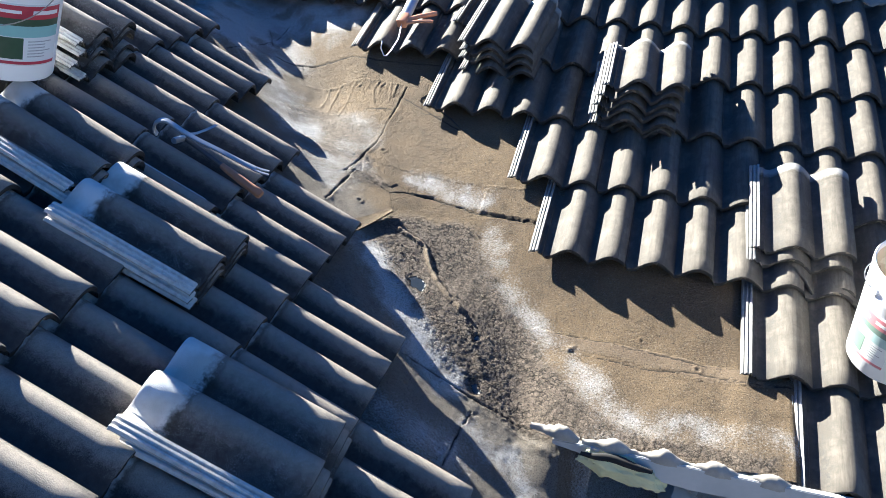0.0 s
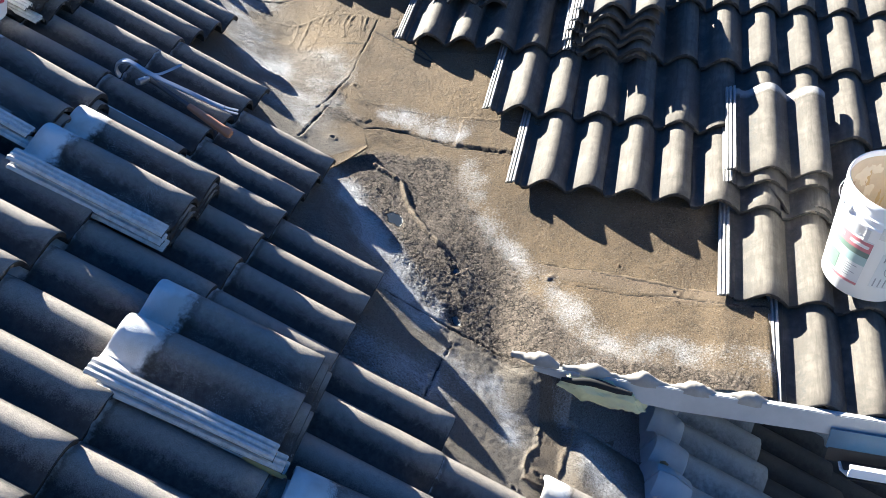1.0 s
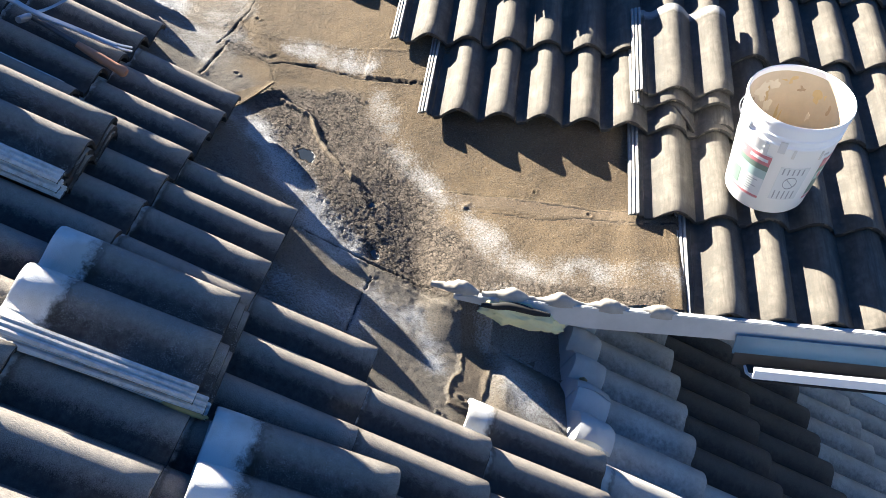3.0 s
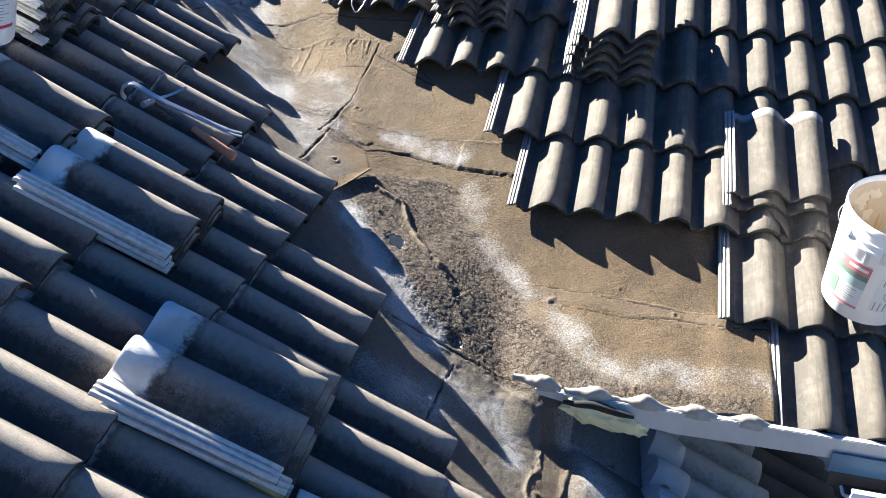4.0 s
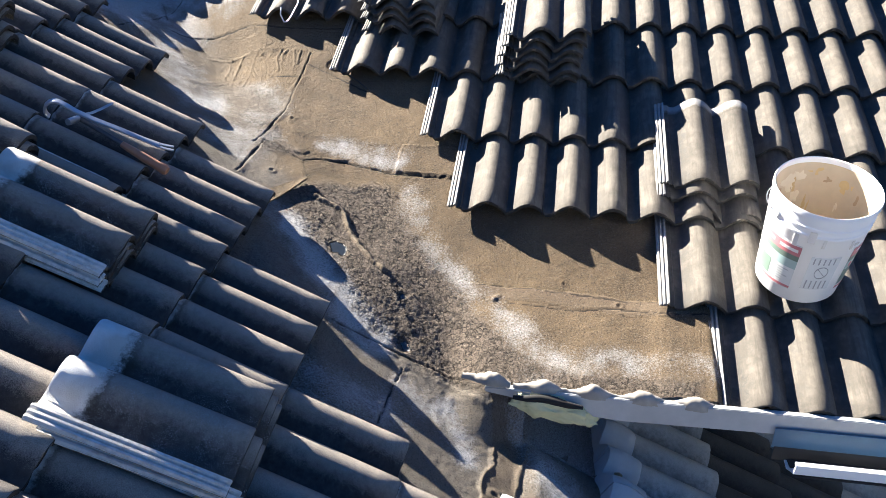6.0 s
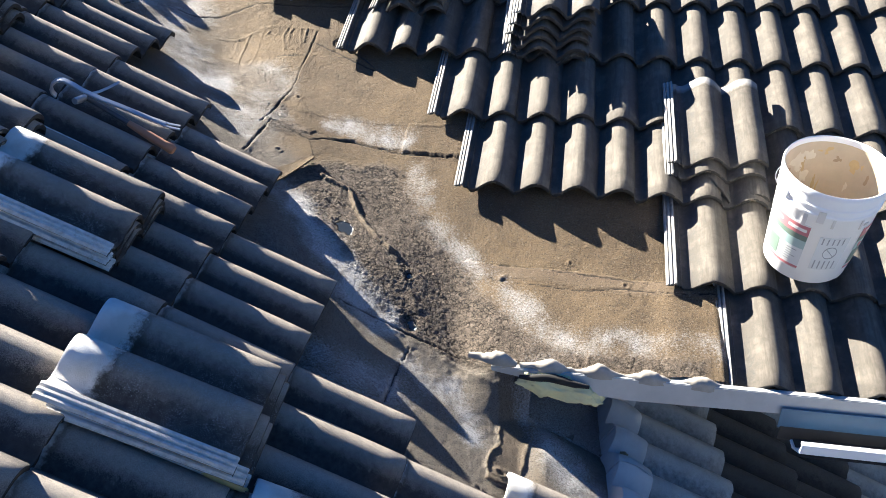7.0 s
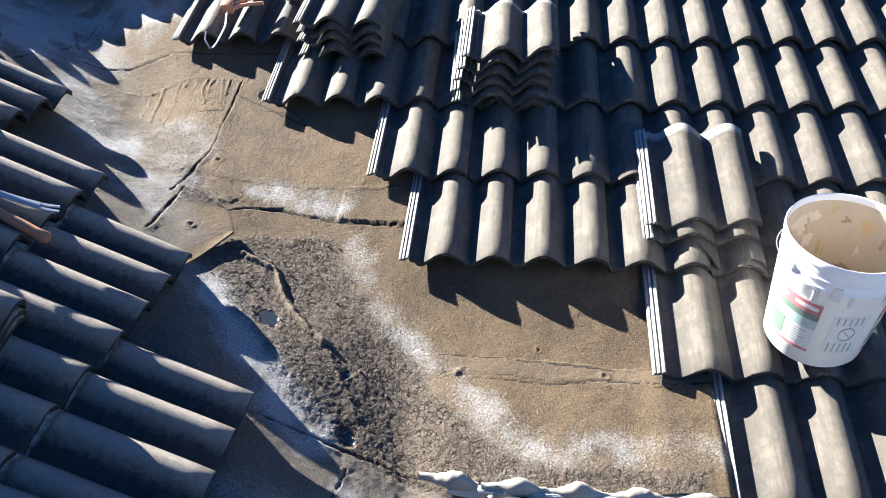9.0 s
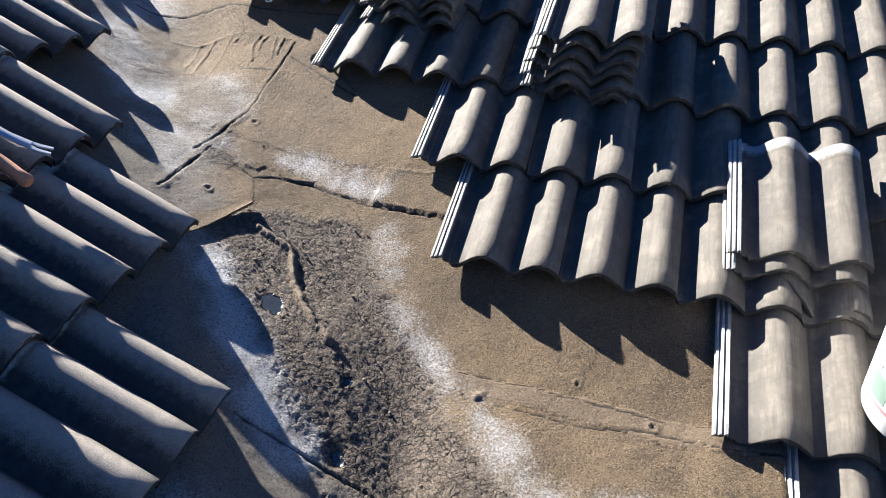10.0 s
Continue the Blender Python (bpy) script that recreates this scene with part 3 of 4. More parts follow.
def membrane_material():
    m, t, p = material("mineral_membrane")
    tc = t.nodes.new("ShaderNodeTexCoord").outputs["Object"]

    def field(name):
        n = t.nodes.new("ShaderNodeAttribute")
        n.attribute_name = name
        return n.outputs["Fac"]

    grit, mid, big = noise_tex(t, tc, 210, 4, 0.75), noise_tex(t, tc, 45, 5, 0.65), noise_tex(t, tc, 6, 4)
    base = mix(t, field("tan"), (0.090, 0.064, 0.036), (0.140, 0.099, 0.052))
    base = mix(t, ramp(t, mid, [(0.32, 0.0), (0.75, 0.8)]), base, (0.080, 0.061, 0.040))
    base = mix(t, ramp(t, big, [(0.40, 0.0), (0.70, 0.6)]), base, (0.168, 0.121, 0.066))
    base = mix(t, ramp(t, noise_tex(t, tc, 330, 2, 0.6), [(0.56, 0.0), (0.70, 0.75)]), base, (0.20, 0.157, 0.100))
    base = mix(t, calc(t, "MULTIPLY", field("grey"), 0.58), base, mix(t, mid, (0.092, 0.086, 0.077), (0.25, 0.235, 0.21)))
    base = mix(t, field("tape"), base, mix(t, mid, (0.092, 0.068, 0.043), (0.138, 0.103, 0.064)))
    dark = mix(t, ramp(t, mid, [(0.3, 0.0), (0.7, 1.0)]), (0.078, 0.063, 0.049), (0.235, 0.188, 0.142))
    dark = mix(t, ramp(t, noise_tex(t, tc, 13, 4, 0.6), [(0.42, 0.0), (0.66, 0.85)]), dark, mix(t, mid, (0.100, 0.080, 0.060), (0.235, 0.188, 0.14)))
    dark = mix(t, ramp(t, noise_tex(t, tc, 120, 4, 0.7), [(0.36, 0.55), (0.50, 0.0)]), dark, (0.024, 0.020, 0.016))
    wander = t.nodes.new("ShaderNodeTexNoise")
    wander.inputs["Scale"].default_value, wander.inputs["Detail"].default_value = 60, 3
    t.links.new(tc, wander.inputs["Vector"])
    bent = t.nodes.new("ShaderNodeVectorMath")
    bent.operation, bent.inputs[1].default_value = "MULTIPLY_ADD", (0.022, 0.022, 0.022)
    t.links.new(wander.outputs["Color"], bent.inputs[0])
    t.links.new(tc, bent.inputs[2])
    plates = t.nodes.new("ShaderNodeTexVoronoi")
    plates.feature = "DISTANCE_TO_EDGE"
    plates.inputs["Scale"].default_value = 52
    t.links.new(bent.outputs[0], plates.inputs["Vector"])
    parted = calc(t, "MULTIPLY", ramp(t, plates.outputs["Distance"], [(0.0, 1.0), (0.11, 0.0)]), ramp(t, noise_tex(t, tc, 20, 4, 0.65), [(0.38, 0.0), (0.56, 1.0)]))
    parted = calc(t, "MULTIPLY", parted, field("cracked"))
    # Cracks drawn near black: dark asphalt, with shade between the plates painted in.
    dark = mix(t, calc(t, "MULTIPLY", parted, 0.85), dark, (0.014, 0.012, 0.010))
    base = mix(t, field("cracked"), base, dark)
    base = mix(t, field("vein"), base, mix(t, mid, (0.110, 0.086, 0.060), (0.230, 0.185, 0.130)))
    speck = noise_tex(t, tc, 150, 4, 0.75)
    spray = ramp(t, calc(t, "ADD", field("white"), calc(t, "MULTIPLY", calc(t, "SUBTRACT", speck, 0.5), 1.7)), [(0.16, 0.0), (1.15, 0.92)])
    base = mix(t, spray, base, mix(t, grit, (0.26, 0.255, 0.25), (0.54, 0.53, 0.52)))
    base = mix(t, ramp(t, grit, [(0.32, 0.85), (0.50, 0.0)]), base, (0.022, 0.020, 0.018))
    base = mix(t, ramp(t, noise_tex(t, tc, 170, 3, 0.7), [(0.57, 0.0), (0.70, 0.55)]), base, (0.235, 0.198, 0.15))
    base = mix(t, field("split"), base, (0.018, 0.016, 0.014))
    base = mix(t, field("wet"), base, (0.03, 0.035, 0.04))
    t.links.new(base, p.inputs["Base Color"])
    t.links.new(mix(t, field("wet"), (0.85, 0.85, 0.85), (0.04, 0.04, 0.04)), p.inputs["Roughness"])
    t.links.new(mix(t, field("wet"), (0.12, 0.12, 0.12), (0.6, 0.6, 0.6)), p.inputs["Specular IOR Level"])
    dry = calc(t, "SUBTRACT", 1.0, field("wet"))
    rough = calc(t, "MULTIPLY", dry, calc(t, "SUBTRACT", 1.0, calc(t, "MULTIPLY", field("smooth"), 0.65)))
    n = bump(t, p, calc(t, "MULTIPLY", grit, rough), 1.0, 0.0060)
    n = bump(t, p, calc(t, "MULTIPLY", mid, rough), 0.7, 0.007, n)
    crumb = calc(t, "MULTIPLY", calc(t, "MULTIPLY", noise_tex(t, tc, 150, 5, 0.7), field("cracked")), dry)
    n = bump(t, p, crumb, 1.0, 0.0095, n)
    bump(t, p, calc(t, "SUBTRACT", 1.0, calc(t, "MULTIPLY", parted, dry)), 1.0, 0.004, n)
    return m


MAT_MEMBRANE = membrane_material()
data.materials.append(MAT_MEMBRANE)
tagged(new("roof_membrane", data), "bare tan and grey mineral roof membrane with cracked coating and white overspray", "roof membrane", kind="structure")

# ---- fascia, comb, gutter and wall under the north slope ----
EAVE_LINE = pose(0, 0, 0, 0, 0, -1.53)
board = bmesh.new()
front = board.faces.new([board.verts.new((x, -0.494, z)) for x, z in ((0.80, -0.384), (0.80, -0.402), (0.95, -0.425), (1.06, -0.452), (1.22, -0.463), (1.66, -0.455), (3.6, -0.446), (3.6, -0.384))])
deep = bmesh.ops.extrude_face_region(board, geom=[front])["geom"]
bmesh.ops.translate(board, vec=(0, 0.022, 0), verts=[e for e in deep if isinstance(e, bmesh.types.BMVert)])
bmesh.ops.bevel(board, geom=board.edges[:], offset=0.0025, segments=2, affect="EDGES")
fascia = part("fascia_board", board, MAT_FASCIA)
fascia.matrix_world = EAVE_LINE
tagged(fascia, "grey painted fascia board under the exposed eave", "fascia board", kind="structure")


def comb_bm(count):
    """An eave filler strip, old and buckled: a low rounded bead that swells forward and up under each barrel."""
    bm = bmesh.new()
    rows, n = [], 9
    for i in range(count * 20 + 1):
        x = i * 0.15 / 20
        swell = max(0.0, math.sin(math.pi * ((x / 0.15 - 0.1) % 1.0))) ** 2.2
        h = 0.014 + 0.024 * swell + 0.007 * noise.noise((x * 23, count, 0)) + 0.004 * noise.noise((x * 80, count, 2))
        d = 0.009 + 0.013 * swell + 0.005 * noise.noise((x * 31, count, 5))
        row = []
        for j in range(n + 1):
            q = math.pi * j / n
            row.append(bm.verts.new((x, -d * math.cos(q) * (1.0 if j < n / 2 else 0.6) + 0.006, h * math.sin(q) ** 0.7 + 0.002 * noise.noise((x * 120, j, count)))))
        rows.append(row)
    for a, b in zip(rows, rows[1:]):
        for j in range(n):
            bm.faces.new((a[j], b[j], b[j + 1], a[j + 1]))
        bm.faces.new((b[0], a[0], a[n], b[n]))
    bm.faces.new(rows[0]), bm.faces.new(rows[-1])
    return bm


for x0, n, dz, tilt in ((0.728, 1, 0.020, -6), (0.885, 4, 0.0, 0)):
    comb = part("eave_comb", comb_bm(n), MAT_COMB)
    comb.matrix_world = EAVE_LINE @ pose(x0, -0.484, -0.386 + dz, 0, 1.4 - tilt * 0.3, tilt)
    tagged(comb, "pale plastic scalloped eave comb on the fascia board", "eave comb", "eave combs")

gutter = base_empty("gutter", "white gutter with a dark inside hung along the eave", "gutter", Matrix.Translation((0, 0, 0.020)) @ EAVE_LINE)
prof = [(-0.497, -0.480), (-0.499, -0.560), (-0.53, -0.566), (-0.592, -0.535), (-0.598, -0.500), (-0.586, -0.495), (-0.584, -0.503), (-0.592, -0.507),
        (-0.587, -0.528), (-0.53, -0.558), (-0.504, -0.553), (-0.501, -0.480)]
def along_x(x):
    return Matrix(((0, 1, 0, x), (1, 0, 0, 0), (0, 0, 1, 0), (0, 0, 0, 1)))


part("trough", sweep_bm(prof, [along_x(1.70), along_x(3.6)]), MAT_GUTTER, gutter, smooth=30)
part("back_flashing", box_bm((1.655, -0.5045, -0.514), (3.6, -0.5015, -0.446), 0.0005), MAT_GUTTER_IN, gutter, "blue grey flashing")
# Near-black plates along the back and bottom inside the white gutter.
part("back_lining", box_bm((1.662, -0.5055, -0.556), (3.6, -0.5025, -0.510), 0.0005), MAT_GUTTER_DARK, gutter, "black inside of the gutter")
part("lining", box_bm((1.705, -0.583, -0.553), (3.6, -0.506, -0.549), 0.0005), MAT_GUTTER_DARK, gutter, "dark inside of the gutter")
part("strap", tube_bm([(2.092, -0.506, -0.420), (2.100, -0.512, -0.440), (2.112, -0.560, -0.492), (2.116, -0.588, -0.505)], [0.0045, 0.0045, 0.004, 0.004], 10), MAT_FASCIA, gutter)

foam_bm = bmesh.new()
bmesh.ops.create_icosphere(foam_bm, subdivisions=5, radius=1)
for v in foam_bm.verts:
    c = v.co.copy()
    r = 1 + 0.22 * noise.noise(c * 2.3) + 0.10 * noise.noise(c * 6)
    v.co = Vector((math.copysign(abs(c.x) ** 0.7, c.x) * 0.128, c.y * 0.040, math.copysign(abs(c.z) ** 0.8, c.z) * 0.042 * (1 + 0.35 * noise.noise((c.x * 6, 2, 1))))) * r
    v.co.z -= 0.02 * (c.x + 0.3) + 0.012 * c.x * c.x
for v in foam_bm.verts:
    v.co.z += 0.007 * noise.noise(v.co * 38) + 0.004 * noise.noise(v.co * 90)
foam = part("foam_filler", foam_bm, MAT_FOAM)
foam.matrix_world = pose(0.998, -0.510, -0.430, 0, 4, -1.5)
tagged(foam, "yellowed expanding foam bulging out under the fascia", "foam filler")

# A black tube stands in for the sooty, shaded gap over the foam.
MAT_SOOT_GAP = plain("soot_gap", (0.012, 0.011, 0.010), 0.9, wear=0.5)
rim = [(-0.125 + 0.021 * i, -0.030 - 0.004 * math.sin(i), 0.022 + 0.009 * math.sin(i * 0.32) + 0.003 * noise.noise((i, 0, 7))) for i in range(11)]
part("burnt_rim", tube_bm(rim, [0.006 + 0.007 * math.sin(math.pi * i / 10) + 0.003 * noise.noise((i * 1.7, 3, 1)) for i in range(11)], 10), MAT_SOOT_GAP, foam, "black tube for the burnt and shaded gap along the foam")

wall = part("wall_1", box_bm((-1.0, 0.55, -4.6), (5.0, 0.75, -0.47)), MAT_WALL)
wall.matrix_world = EAVE_LINE
tagged(wall, "plain white rendered wall under the eave", "wall", kind="structure")
soffit = part("soffit", box_bm((1.2, -0.470, -0.444), (3.6, 0.55, -0.432)), MAT_WALL)
soffit.matrix_world = EAVE_LINE
tagged(soffit, "white soffit lining under the eave", "soffit", kind="structure")

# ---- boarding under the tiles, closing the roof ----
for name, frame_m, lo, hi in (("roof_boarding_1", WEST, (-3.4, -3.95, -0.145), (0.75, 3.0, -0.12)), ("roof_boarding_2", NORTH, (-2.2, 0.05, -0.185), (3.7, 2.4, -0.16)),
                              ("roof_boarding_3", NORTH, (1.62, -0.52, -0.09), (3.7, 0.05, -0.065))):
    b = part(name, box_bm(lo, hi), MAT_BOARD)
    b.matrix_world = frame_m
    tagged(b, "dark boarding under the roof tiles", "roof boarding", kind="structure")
under = bmesh.new()
bmesh.ops.create_grid(under, x_segments=30, y_segments=90, size=0.5)
for v in under.verts:
    v.co = Vector((-0.38 + v.co.x * 0.26, -1.36 + v.co.y * 0.80, -0.058 + 0.004 * noise.noise(v.co * 40)))
r = bmesh.ops.extrude_face_region(under, geom=under.faces[:])
for e in r["geom"]:
    if isinstance(e, bmesh.types.BMVert):
        e.co.z -= 0.006
lap = part("roof_membrane_2", under, MAT_MEMBRANE)
for name, level in (("grey", 1.0), ("white", 0.55)):
    lap.data.attributes.new(name, "FLOAT", "POINT").data.foreach_set("value", [level] * len(lap.data.vertices))
lap.matrix_world = WEST
tagged(lap, "grey roof membrane running on under the eave", "roof membrane", kind="structure")
ground = bmesh.new()
bmesh.ops.create_grid(ground, x_segments=40, y_segments=40, size=400)
g = part("ground", ground, MAT_GROUND)
g.location.z = -4.6
tagged(g, "dry bare ground far below the roof", "ground", kind="structure")

# ---- laid tiles ----
rng = random.Random(11)
roof_west = base_empty("roof_west", "dark charcoal concrete tile roof slope with its valley edge stripped", "roof slope", WEST, kind="structure")
roof_north = base_empty("roof_north", "sunlit weathered concrete tile roof slope stripped back from the valley", "roof slope", NORTH, kind="structure")


def lay(roof, meshes, a, s, pan, tilt=LAP_TILT):
    m = pose(a + rng.uniform(-0.003, 0.003), s + rng.uniform(-0.004, 0.004), pan + rng.uniform(-0.001, 0.002), tilt + rng.uniform(-0.25, 0.25), rng.uniform(-0.4, 0.4), rng.uniform(-0.5, 0.5))
    return part("roof_tile", rng.choice(meshes), None, roof, at=m)


# crown of the last barrel on each course of the west slope, counted in barrels along it
LAST = {-5: 2.4, -4: 1.94, -3: 1.50, -2: 0.715, -1: 0.575, 0: 0.127, 1: -0.043, 2: -0.473, 3: -0.885, 4: -1.03, 5: -0.885, 6: 0.155, 7: 0.45, 8: 0.45, 9: 0.45, 10: 0.45, 11: 0.45}
# the tiles along the valley are kicked up by its board
KICK = {-2: 0.028, -1: 0.020, 0: 0.029, 1: 0.022, 2: 0.007}
for k, last in LAST.items():
    a = last - 0.298
    while a > -3.3:
        lift = 0.045 * min(1.3, max(0.0, (a - 0.6) / 0.6)) if k < -2 else 0.0
        lift += KICK.get(k, 0.0) * (1 - float(soft(last - 0.298 - a, 0.0, 0.75)))
        lift += 0.0 if k < 4 else 0.025 if k == 4 else 0.045
        outer = a > last - 0.3
        # Courses 7 and 8 below the eave get the tile with painted-in shade.
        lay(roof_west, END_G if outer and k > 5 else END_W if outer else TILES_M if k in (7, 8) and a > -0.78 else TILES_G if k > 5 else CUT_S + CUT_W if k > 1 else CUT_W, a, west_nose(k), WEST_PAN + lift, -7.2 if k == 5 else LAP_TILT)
        a -= 0.299
FIRST = {1: -13, 2: -6, 3: -3, 4: 0, 5: 1, 6: 6, 7: 7}
for k, m0 in FIRST.items():
    a = 0.434 + 0.15 * m0
    while a < 3.2:
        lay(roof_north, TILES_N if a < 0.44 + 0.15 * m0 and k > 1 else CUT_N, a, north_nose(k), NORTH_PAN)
        a += 0.30

# ---- ridge over the north slope ----
for i in range(7):
    cap = part("ridge_cap", box_bm((-2.0 + i * 0.82, 1.93, 0.0), (-1.14 + i * 0.82, 2.16, 0.055), 0.014), MAT_RIDGE)
    cap.matrix_world = NORTH @ pose(0, 0, 0.004 * (i % 2), 0, 0, 0)
    tagged(cap, "dark grey concrete ridge capping at the top of the slope", "ridge cap", "ridge caps")
bm = bmesh.new()
for i in range(34):
    cx = 0.434 - 1.95 + 0.15 * i + 0.073
    r = bmesh.ops.create_icosphere(bm, subdivisions=3, radius=1)["verts"]
    for v in r:
        c = v.co.copy()
        v.co = Vector((cx + c.x * 0.070, 1.958 + c.y * 0.088 * (1 + 0.35 * noise.noise((i, c.x * 2, c.y))), 0.002 + c.z * 0.016 + 0.004 * noise.noise(c * 4 + Vector((i, 0, 0)))))
mortar = part("ridge_mortar", bm, MAT_MORTAR)
mortar.matrix_world = NORTH
tagged(mortar, "grey mortar bedding packed into the pans below the ridge", "mortar", kind="stuff")


# ---- stacks of lifted tiles ----
def stack(meshes, frame_m, rows, label, group):
    placed = []
    for a, s, h, turn, tilt in rows:
        ob = part("loose_tile", rng.choice(meshes), None, None)
        ob.matrix_world = frame_m @ pose(a, s, h, tilt, 0, turn)
        tagged(ob, label, "roof tile", group)
        placed.append(ob)
    return placed


DARK = "lifted charcoal roof tile with bare grey head stacked on the slope"
PALE = "lifted weathered roof tile with pale head stacked on the slope"
BROKEN = "broken weathered roof tile with its corner snapped off under a stack"
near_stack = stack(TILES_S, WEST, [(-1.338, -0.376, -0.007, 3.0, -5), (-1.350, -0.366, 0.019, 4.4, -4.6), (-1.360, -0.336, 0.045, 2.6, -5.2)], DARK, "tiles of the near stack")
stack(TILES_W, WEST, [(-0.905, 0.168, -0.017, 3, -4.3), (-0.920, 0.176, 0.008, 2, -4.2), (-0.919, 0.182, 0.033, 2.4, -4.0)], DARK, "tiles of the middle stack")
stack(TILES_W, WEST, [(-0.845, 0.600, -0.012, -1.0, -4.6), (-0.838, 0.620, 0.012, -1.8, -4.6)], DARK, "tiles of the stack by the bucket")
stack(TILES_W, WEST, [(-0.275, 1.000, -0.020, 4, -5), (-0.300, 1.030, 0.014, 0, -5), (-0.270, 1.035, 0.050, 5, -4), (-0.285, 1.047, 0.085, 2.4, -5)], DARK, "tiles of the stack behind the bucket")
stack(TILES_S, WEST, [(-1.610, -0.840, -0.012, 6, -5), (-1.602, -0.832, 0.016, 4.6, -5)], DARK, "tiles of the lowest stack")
bm = bmesh.new()
bmesh.ops.create_icosphere(bm, subdivisions=4, radius=1)
for v in bm.verts:
    c = v.co.copy()
    v.co = Vector((-0.0015 + c.x * 0.0045, 0.045 + c.y * 0.050, 0.012 + c.z * (0.010 + 0.006 * noise.noise((c.y * 3, 1, 4))) + 0.006 * noise.noise((c.y * 5, 2, 8)))) * (1 + 0.1 * noise.noise(c * 5))
part("adhesive_smear", bm, MAT_ADHESIVE, near_stack[0], "yellowed smear of old adhesive along the edge")
stack(BROKEN_N, NORTH, [(1.345, 0.170, -0.030, 1.5, -4)], BROKEN, "tiles of the stack by the empty bucket")
stack(TILES_N, NORTH, [(1.330, 0.250, -0.004, 0.2, -3), (1.337, 0.288, 0.022, 0.7, -1.8)], PALE, "tiles of the stack by the empty bucket")
stack(BROKEN_N, NORTH, [(0.690, 0.835, -0.030, 1, -5)], BROKEN, "tiles of the tall stack")
stack(TILES_N, NORTH, [(0.700, 0.845, 0.004, -1, -6.5), (0.696, 0.860, 0.038, 2, -8), (0.704, 0.880, 0.072, 0, -10), (0.716, 0.895, 0.108, 1.5, -12), (0.730, 0.918, 0.145, 0.9, -13.9)], PALE, "tiles of the tall stack")
stack(TILES_N, NORTH, [(0.085, 1.110, -0.010, -4, -5), (0.075, 1.150, 0.025, -8, -4), (0.078, 1.160, 0.058, -7.5, -3.5), (0.069, 1.176, 0.090, -5.7, -2.8)], PALE, "tiles of the turned stack")
stack(TILES_N, NORTH, [(-0.03, 1.44, 0.002, -5, -5), (0.08, 1.60, 0.036, 3, -5)], PALE, "tiles of the far stack")


# ---- buckets ----
MAT_RED = plain("label_red", (0.42, 0.03, 0.06), 0.4, wear=0.15)
MAT_GREEN = plain("label_green", (0.035, 0.085, 0.045), 0.4, wear=0.6, scale=60)
MAT_TEAL = plain("label_teal", (0.30, 0.52, 0.50), 0.4, wear=0.2)
MAT_LABEL = plain("label_white", (0.74, 0.75, 0.74), 0.4, wear=0.1)
MAT_PRINT = plain("label_print", (0.40, 0.41, 0.41), 0.5, wear=0.3)
MAT_INK = plain("label_ink", (0.80, 0.78, 0.76), 0.5, wear=0.05)
MAT_YELLOW = plain("yellow_plastic", (0.85, 0.52, 0.03), 0.4, wear=0.15)
MAT_BRISTLE = plain("dark_bristle", (0.05, 0.045, 0.04), 0.9, wear=0.4)
MAT_PAINTED = plain("copper_paint", (0.55, 0.27, 0.15), 0.4, 0.3, wear=0.3)
MAT_TUBE = plain("foil_tube", (0.55, 0.56, 0.60), 0.35, 0.6, wear=0.25)
MAT_SMEAR = plain("residue_smear", (0.82, 0.80, 0.76), 0.6, wear=0.3)


def wall_radius(z):
    return 0.1270 + (0.1475 - 0.1270) * z / 0.24


def wrap_bm(a0, a1, z0, z1, lift, steps=0):
    """A thin curved patch on the bucket's wall between two angles (degrees) and two heights."""
    bm = bmesh.new()
    steps = steps or max(2, int(abs(a1 - a0) / 6))
    rows = []
    for z in (z0, z1):
        for out in (lift, 0.0002):
            r = wall_radius(z) + out
            rows.append([bm.verts.new((r * math.cos(radians(a0 + (a1 - a0) * i / steps)), r * math.sin(radians(a0 + (a1 - a0) * i / steps)), z)) for i in range(steps + 1)])
    lo, lo_in, hi, hi_in = rows
    for i in range(steps):
        bm.faces.new((lo[i], lo[i + 1], hi[i + 1], hi[i]))
        bm.faces.new((hi[i], hi[i + 1], hi_in[i + 1], hi_in[i]))
        bm.faces.new((lo_in[i], lo_in[i + 1], lo[i + 1], lo[i]))
    bm.faces.new((lo[0], hi[0], hi_in[0], lo_in[0]))
    bm.faces.new((lo[-1], lo_in[-1], hi_in[-1], hi[-1]))
    return bm


